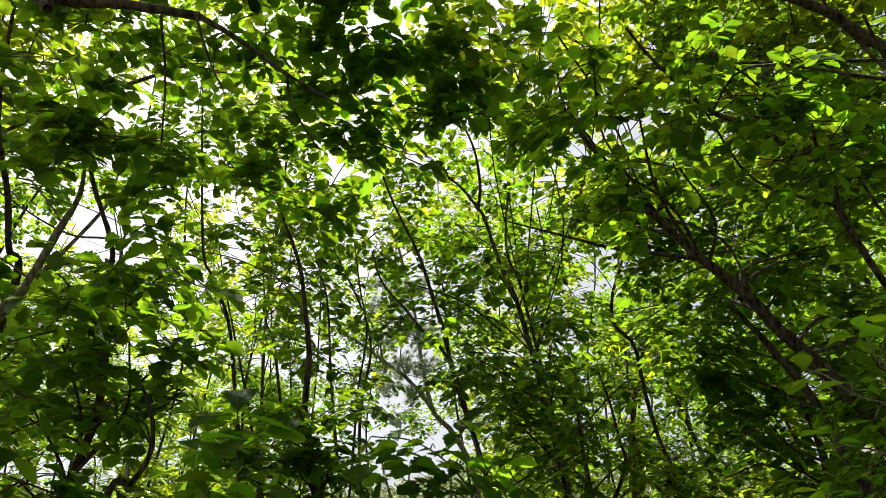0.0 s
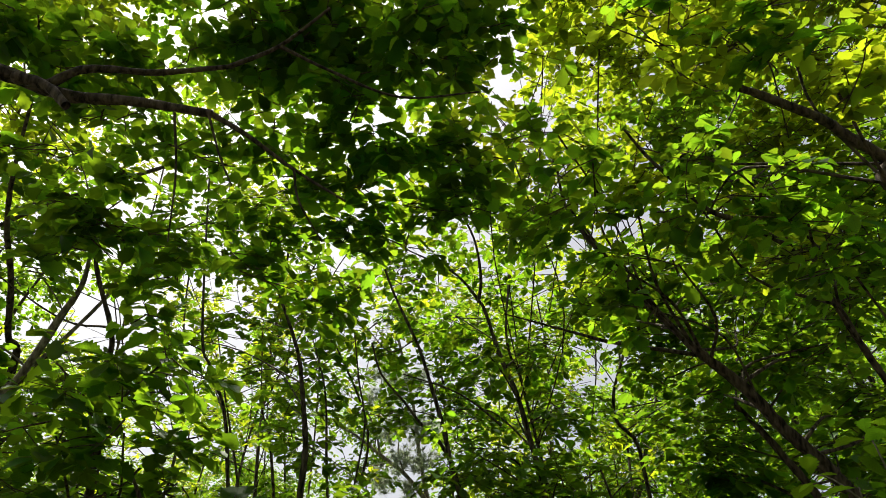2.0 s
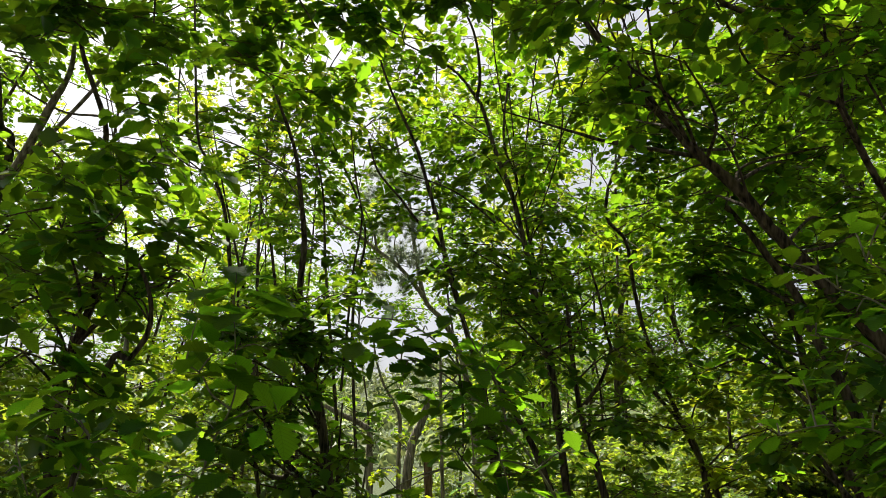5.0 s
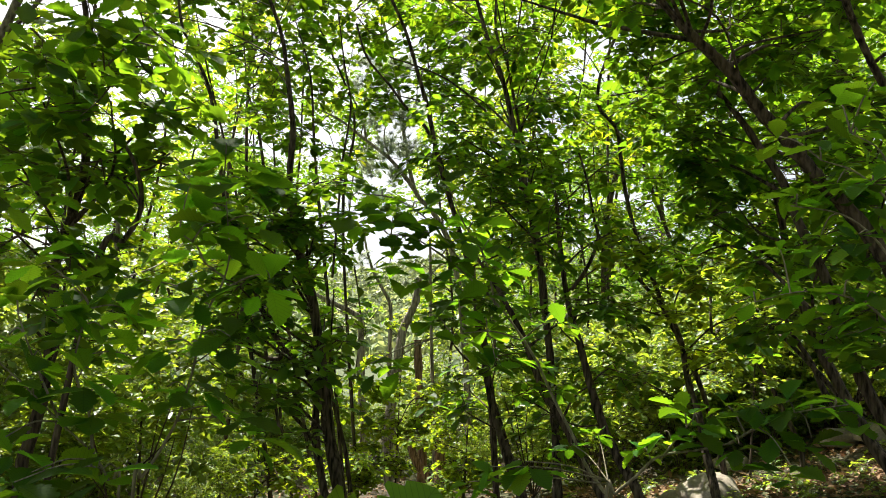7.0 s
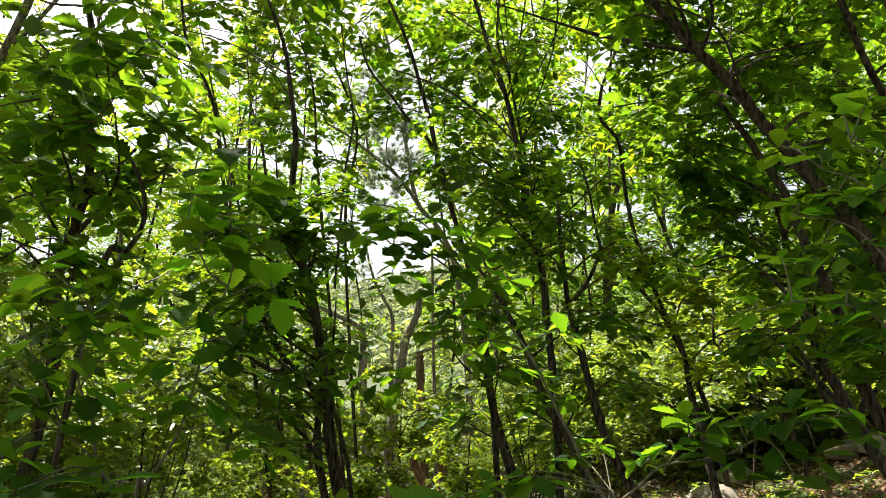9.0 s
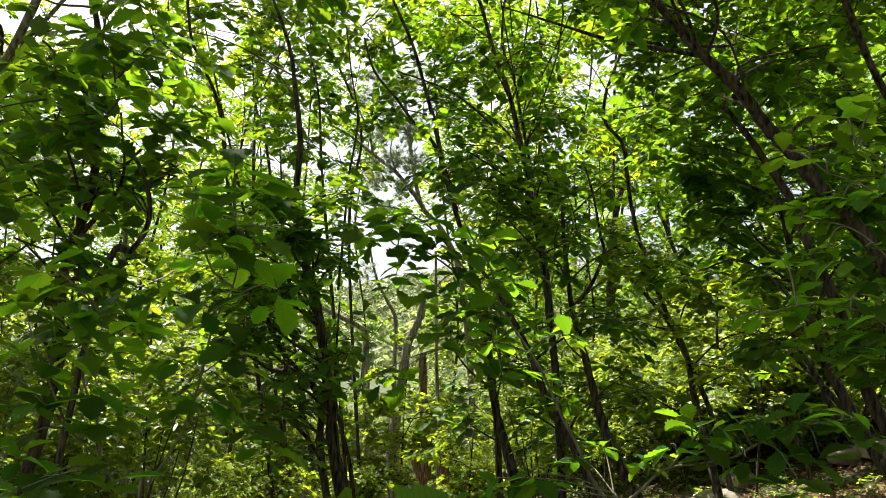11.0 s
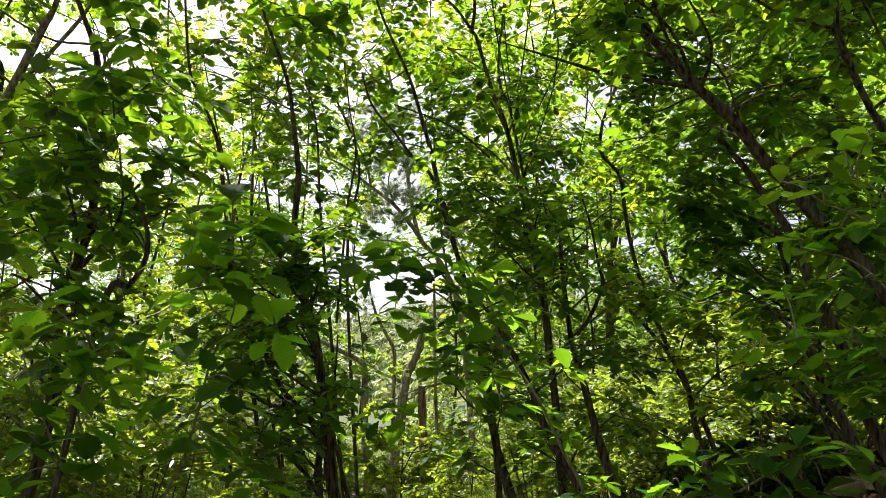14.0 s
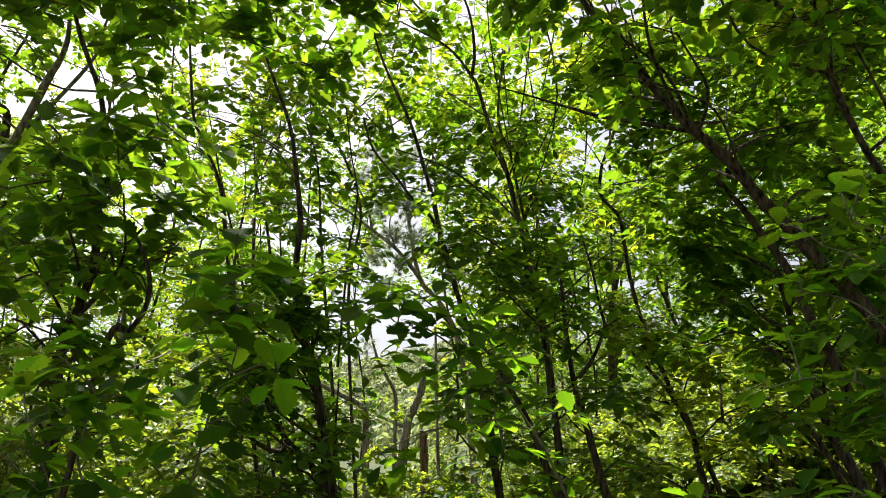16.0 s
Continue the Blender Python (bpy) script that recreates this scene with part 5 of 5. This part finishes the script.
sapling([([(0.7, 2.88, 1.02), (0.73, 2.86, 1.08), (0.79, 2.83, 1.14), (0.87, 2.8, 1.22), (0.98, 2.74, 1.25), (1.08, 2.69, 1.28)], 0.008, 0.003), ([(0.88, 2.81, 1.21), (0.91, 2.72, 1.29), (0.94, 2.64, 1.36)], 0.004, 0.002), ([(1.08, 2.69, 1.28), (1.17, 2.62, 1.35), (1.26, 2.54, 1.4), (1.37, 2.45, 1.43)], 0.005, 0.002)],
        [((0.88, 2.76, 1.31), 1), ((0.82, 2.88, 1.26), 0.9), ((0.95, 2.63, 1.37), 1), ((1.01, 2.71, 1.28), 0.9), ((0.94, 2.74, 1.41), 1), ((1.07, 2.7, 1.42), 1), ((1.11, 2.57, 1.42), 1), ((1.21, 2.53, 1.43), 1), ((1.33, 2.58, 1.45), 1), ((1.17, 2.54, 1.35), 0.9), ((1.07, 2.58, 1.29), 0.9), ((1.17, 2.43, 1.24), 1.2), ((1.34, 2.46, 1.43), 1), ((1.41, 2.42, 1.4), 1), ((1.27, 2.49, 1.32), 0.9), ((0.72, 3.11, 1.28), 0.9), ((0.62, 3.13, 1.23), 0.9), ((0.36, 2.56, 1.22), 1.1), ((0.25, 2.57, 1.2), 1), ((0.18, 2.57, 1.15), 1)],
        "low young oak with bright broad leaves", 0.105, 74, tilt=0.3)
sapling([([(1.43, 2.17, 1.32), (1.42, 2.18, 1.55), (1.4, 2.17, 1.8), (1.39, 2.15, 1.99), (1.34, 2.14, 2.16), (1.26, 2.16, 2.23)], 0.008, 0.002), ([(1.42, 2.18, 1.57), (1.35, 2.22, 1.7), (1.28, 2.25, 1.75), (1.17, 2.31, 1.77), (1.05, 2.37, 1.74)], 0.004, 0.002), ([(1.4, 2.17, 1.8), (1.33, 2.2, 1.93), (1.25, 2.23, 2), (1.13, 2.28, 2.03)], 0.004, 0.002), ([(1.39, 2.15, 1.99), (1.29, 2.18, 2.11), (1.2, 2.22, 2.16)], 0.004, 0.002)],
        [((1.12, 2.34, 2.27), 0.9), ((1.19, 2.2, 2.22), 1), ((1.28, 2.15, 2.23), 1), ((1.15, 2.27, 2.06), 0.9), ((1.24, 2.21, 2.09), 0.9), ((1.27, 2.08, 2.07), 1), ((1.15, 2.41, 1.93), 0.9), ((1.21, 2.26, 1.94), 1), ((1.25, 2.13, 1.92), 1), ((1.08, 2.46, 1.78), 1), ((1.17, 2.42, 1.82), 1), ((1.2, 2.3, 1.77), 1), ((1.28, 2.25, 1.8), 1), ((1.29, 2.13, 1.75), 1), ((1.25, 2.16, 1.64), 1), ((1.3, 2.14, 1.6), 1.1), ((1.25, 2.28, 1.63), 0.9), ((1.3, 2.09, 2.36), 0.9), ((1.27, 2.23, 2.36), 0.9)],
        "young oak with thin shoots and layered leaves", 0.1, 75)


def broad_shoot():
    """A shoot right before the viewer, with a few broad leaves against the light."""
    foot = on_ground(-0.02, 0.98, -0.02)
    root = thing("oak_shoot", foot, "low oak shoot with broad olive-green leaves", "sapling")
    tip = np.array((-0.03, 1.03, 1.275))
    way = spline([foot, (foot[0] + 0.02, foot[1] + 0.02, 0.6), tip - [0, 0.01, 0.15], tip], 6)
    v, f = tube(way, 0.006, 0.003, 7, 0.05, np.random.default_rng(2))
    part("stem", v - np.array(foot), f, STEM, root)
    for k, (end, size) in enumerate([((-0.11, 0.98, 1.325), 0.12), ((0.02, 1.06, 1.345), 0.12), ((0.08, 0.98, 1.295), 0.1), ((-0.09, 0.93, 1.275), 0.11)]):
        al = np.array(end) - tip
        leaf_object(root, foot, tip - [0, 0, 0.01 * k], al, (0.3 * (k % 2) - 0.15, (-0.9, -0.7, -0.6, 0.3)[k], 0.7), size, k, BROAD)


broad_shoot()



# ---------------------------------------------------------------- shrubs of the undergrowth
def undergrowth():
    rng = np.random.default_rng(31)
    protos = []
    for k in range(6):
        fine = k < 3
        h = 1.5 + 0.35 * (k % 3)
        root = thing("shrub", (0, 0, 0), "leafy green shrub on the forest floor", "shrub", "shrubs of the undergrowth")
        blobs = []
        for i in range(8):
            a, rr = rng.uniform(0, 2 * np.pi), rng.uniform(0.1, 0.8)
            c = np.array([rr * np.cos(a), rr * np.sin(a), h * rng.uniform(0.12, 1.0)])
            blobs.append(ball(tuple(c), rng.uniform(0.38, 0.58), 0.95, 0.7))
            v, f = tube(spline([(0, 0, -0.05), c * [0.5, 0.5, 0.5] + rng.normal(0, 0.05, 3), c], 4), 0.008, 0.003, 5, 0.05, rng)
            part("stem", v, f, TWIG, root)
        lv, tw = foliage(rng, blobs, 0.07 if fine else 0.105, 3, count=7, tilt=0.5)
        part("foliage", *place_leaves(*lv, 3), SHRUB, root, "", "stuff")
        protos.append(root)
    used = set()
    spots = []
    while len(spots) < 58:
        a, d = radians(rng.uniform(-40, 40)), rng.uniform(6.5, 13.0)
        x, y = d * math.sin(a), d * math.cos(a)
        if 1.2 < x < 7 and d < 9.5 or -0.2 < x / y < 0.1 and rng.uniform() < 0.75:
            continue
        spots.append((x, y, 0))
    while len(spots) < 85:
        a, d = radians(rng.uniform(8, 36)), rng.uniform(10.0, 16.5)
        spots.append((d * math.sin(a), d * math.cos(a), 0))
    while len(spots) < 103:
        a, d = radians(rng.choice([rng.uniform(-15, -6.2), rng.uniform(1.0, 9)])), rng.uniform(13.8, 22.0)
        spots.append((d * math.sin(a), d * math.cos(a), 3))
    while len(spots) < 121:
        a, d = radians(rng.uniform(-6.5, 1.0)), rng.uniform(13.8, 26.0)
        spots.append((d * math.sin(a), d * math.cos(a), 0))
    while len(spots) < 206:
        a, d = radians(rng.uniform(-45, 45)), rng.uniform(13, 42)
        spots.append((d * math.sin(a), d * math.cos(a), 3))
    for x, y, o in spots:
        gap = -0.11 < x / y < 0.01 and y > 13.0
        if -0.1 < x < 1.2 and y < 9.3:
            y += 5.0
        k = o + int(rng.integers(0, 3))
        m = Matrix.Translation(on_ground(x, y)) @ pose(0, 0, 0, rng.normal(0, 5), rng.normal(0, 5), rng.uniform(0, 360))
        zone = -0.34 < x / y < 0.14 and y < 13
        if k in used:
            low = 0.4 if zone else 0.5 if gap else 1.0
            copy_thing(protos[k], m @ Matrix.Scale(low * rng.uniform(0.75, 1.45), 4))
        elif not zone and not gap:
            used.add(k)
            protos[k].matrix_basis = m


undergrowth()


def seedlings():
    """Low leafy plants on the slope between the stones."""
    rng = np.random.default_rng(12)
    first = None
    for k in range(90):
        a, d = radians(rng.uniform(9, 38)), rng.uniform(5.6, 11.5)
        x, y = d * math.sin(a), d * math.cos(a)
        m = Matrix.Translation(on_ground(x, y)) @ pose(0, 0, 0, 0, 0, rng.uniform(0, 360)) @ Matrix.Scale(rng.uniform(0.6, 1.5), 4)
        if first is None:
            first = thing("seedling", (0, 0, 0), "low green seedling in the leaf litter", "plant", "seedlings on the slope")
            lv, tw = foliage(rng, [((0, 0, 0.12), (0.2, 0.2, 0.1), 1.6)], 0.06, 2, count=6)
            part("foliage", *place_leaves(*lv, 2), SHRUB, first, "", "stuff")
            for i in range(4):
                v, f = tube(spline([(0, 0, -0.03), (rng.normal(0, .04), rng.normal(0, .04), 0.07), (rng.normal(0, .09), rng.normal(0, .09), 0.14)], 3), 0.004, 0.002, 4)
                part("stem", v, f, STEM, first)
            first.matrix_basis = m
        else:
            copy_thing(first, m)


seedlings()


# ---------------------------------------------------------------- boulders, litter
def boulder(place, size, seed, label):
    bm = bmesh.new()
    bmesh.ops.create_icosphere(bm, subdivisions=4, radius=1.0)
    off = Vector((seed * 3.7, seed * 1.9, seed * 5.3))
    for v in bm.verts:
        d = v.co.normalized()
        k = 1 + 0.35 * noise.noise(d * 1.1 + off) + 0.07 * noise.noise(d * 3.1 + off) + 0.015 * noise.noise(d * 9 + off)
        v.co = d * k
        v.co = Vector((v.co.x * size[0], v.co.y * size[1], max(v.co.z, -0.35) * size[2]))
    me = bpy.data.meshes.new("boulder")
    bm.to_mesh(me)
    bm.free()
    me.materials.append(ROCK)
    me.polygons.foreach_set("use_smooth", np.full(len(me.polygons), True))
    ob = new("boulder", me)
    x, y, z = place
    ob.location = (x, y, float(gz(x, y)) + 0.2 * size[2])
    ob.rotation_euler = (0, 0, seed * 1.3)
    return tagged(ob, label, "rock", "boulders on the slope")


boulder((2.87, 7.61, 0.29), (0.36, 0.3, 0.23), 1, "pale grey granite boulder half in the soil")
boulder((2.59, 7.79, 0.2), (0.2, 0.18, 0.14), 2, "small grey boulder beside a larger one")
boulder((4.75, 8.72, 0.79), (0.24, 0.2, 0.15), 3, "flat pale boulder on the slope")
boulder((4.98, 8.44, 0.88), (0.26, 0.22, 0.16), 4, "pale grey boulder on the slope")
boulder((5.47, 10.44, 0.94), (0.18, 0.18, 0.18), 5, "brownish boulder among litter")
boulder((3.81, 9.44, 0.43), (0.3, 0.2, 0.12), 6, "low grey stone in the litter")


def litter():
    rng = np.random.default_rng(4)
    n = 18000
    a, d = np.radians(rng.uniform(-30, 42, n)), rng.uniform(4.5, 15, n)
    a[:8000], d[:8000] = np.radians(rng.uniform(10, 42, 8000)), rng.uniform(4.5, 10, 8000)
    x, y = d * np.sin(a), d * np.cos(a)
    base = np.stack([x, y, gz(x, y) + rng.uniform(0.005, 0.03, n)], 1)
    al = unit(rng.normal(size=(n, 3)) * [1, 1, 0.25])
    nm = unit(np.array([0, 0, 1.0]) + rng.normal(0, 0.4, (n, 3)))
    v, f = place_leaves(base, al, nm, rng.uniform(0.05, 0.11, n), 3)
    ob = new("leaf_litter", mesh_from("leaf_litter", v, f, LITTER))
    tagged(ob, "dry brown oak leaves strewn on the soil", "leaf litter", kind="stuff")


litter()


# ---------------------------------------------------------------- the wood behind
def wood():
    rng = np.random.default_rng(77)
    protos = []
    for k in range(5):
        h = 9.5 + k * 0.7
        line = [(0, 0, -0.1), (rng.normal(0, .2), rng.normal(0, .2), h * .35), (rng.normal(0, .4), rng.normal(0, .4), h * .7), (rng.normal(0, .5), rng.normal(0, .5), h * .95)]
        blobs = []
        for i in range(17):
            z = h * rng.uniform(0.3, 1.0)
            a = rng.uniform(0, 2 * np.pi)
            rr = rng.uniform(0.3, 2.0)
            blobs.append(ball((rr * np.cos(a), rr * np.sin(a), z), rng.uniform(0.75, 1.2), 0.8, 0.65))
        protos.append(grow_tree("oak_tree", (0, 0, 0), line, 0.07, 0.015, blobs, "slim oak tree with dark bark and green crown", seed=100 + k, level=3, leaf=0.165, sides=8, dense=0.9, gaps=False, group="trees of the far wood"))
    spots = []
    while len(spots) < 58:
        a = radians(rng.uniform(-46, 46))
        d = rng.uniform(12, 44)
        x, y = d * math.sin(a), d * math.cos(a)
        if any((x - p) ** 2 + (y - q) ** 2 < 4 for p, q in spots):
            continue
        if abs(x + 0.05 * y) < 0.07 * y + 2.4 or (d < 20 and -0.55 < x / y < 0.05):
            continue
        spots.append((x, y))
    # Unseen trees round the viewer's back, added to hold off sky light.
    while len(spots) < 86:
        a = radians(rng.uniform(78, 282))
        d = rng.uniform(7, 14)
        if a > radians(230) and d < 10:
            continue
        spots.append((d * math.sin(a), d * math.cos(a)))
    for k, (x, y) in enumerate(spots):
        if -7 < x < -5.5 and 12 < y < 14:
            x -= 4.0
        m = Matrix.Translation(on_ground(x, y)) @ pose(0, 0, 0, rng.normal(0, 4), rng.normal(0, 4), rng.uniform(0, 360))
        if k < 5:
            protos[k].matrix_basis = m
        else:
            copy_thing(protos[k % 5], m @ Matrix.Scale(rng.uniform(0.85, 1.15), 4))


wood()


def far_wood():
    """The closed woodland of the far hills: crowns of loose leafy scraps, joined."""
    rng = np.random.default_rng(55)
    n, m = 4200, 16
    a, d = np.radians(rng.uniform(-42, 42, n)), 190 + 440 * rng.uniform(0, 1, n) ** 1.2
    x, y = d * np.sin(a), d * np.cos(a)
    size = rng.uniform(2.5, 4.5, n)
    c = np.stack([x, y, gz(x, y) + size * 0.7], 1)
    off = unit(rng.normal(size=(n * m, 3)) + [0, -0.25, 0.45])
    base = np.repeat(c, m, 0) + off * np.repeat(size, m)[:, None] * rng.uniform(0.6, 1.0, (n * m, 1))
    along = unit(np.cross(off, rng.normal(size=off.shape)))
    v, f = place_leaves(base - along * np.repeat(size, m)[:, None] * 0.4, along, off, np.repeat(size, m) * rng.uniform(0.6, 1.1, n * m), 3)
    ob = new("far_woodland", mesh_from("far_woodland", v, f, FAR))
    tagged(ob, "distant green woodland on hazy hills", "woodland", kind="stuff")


far_wood()
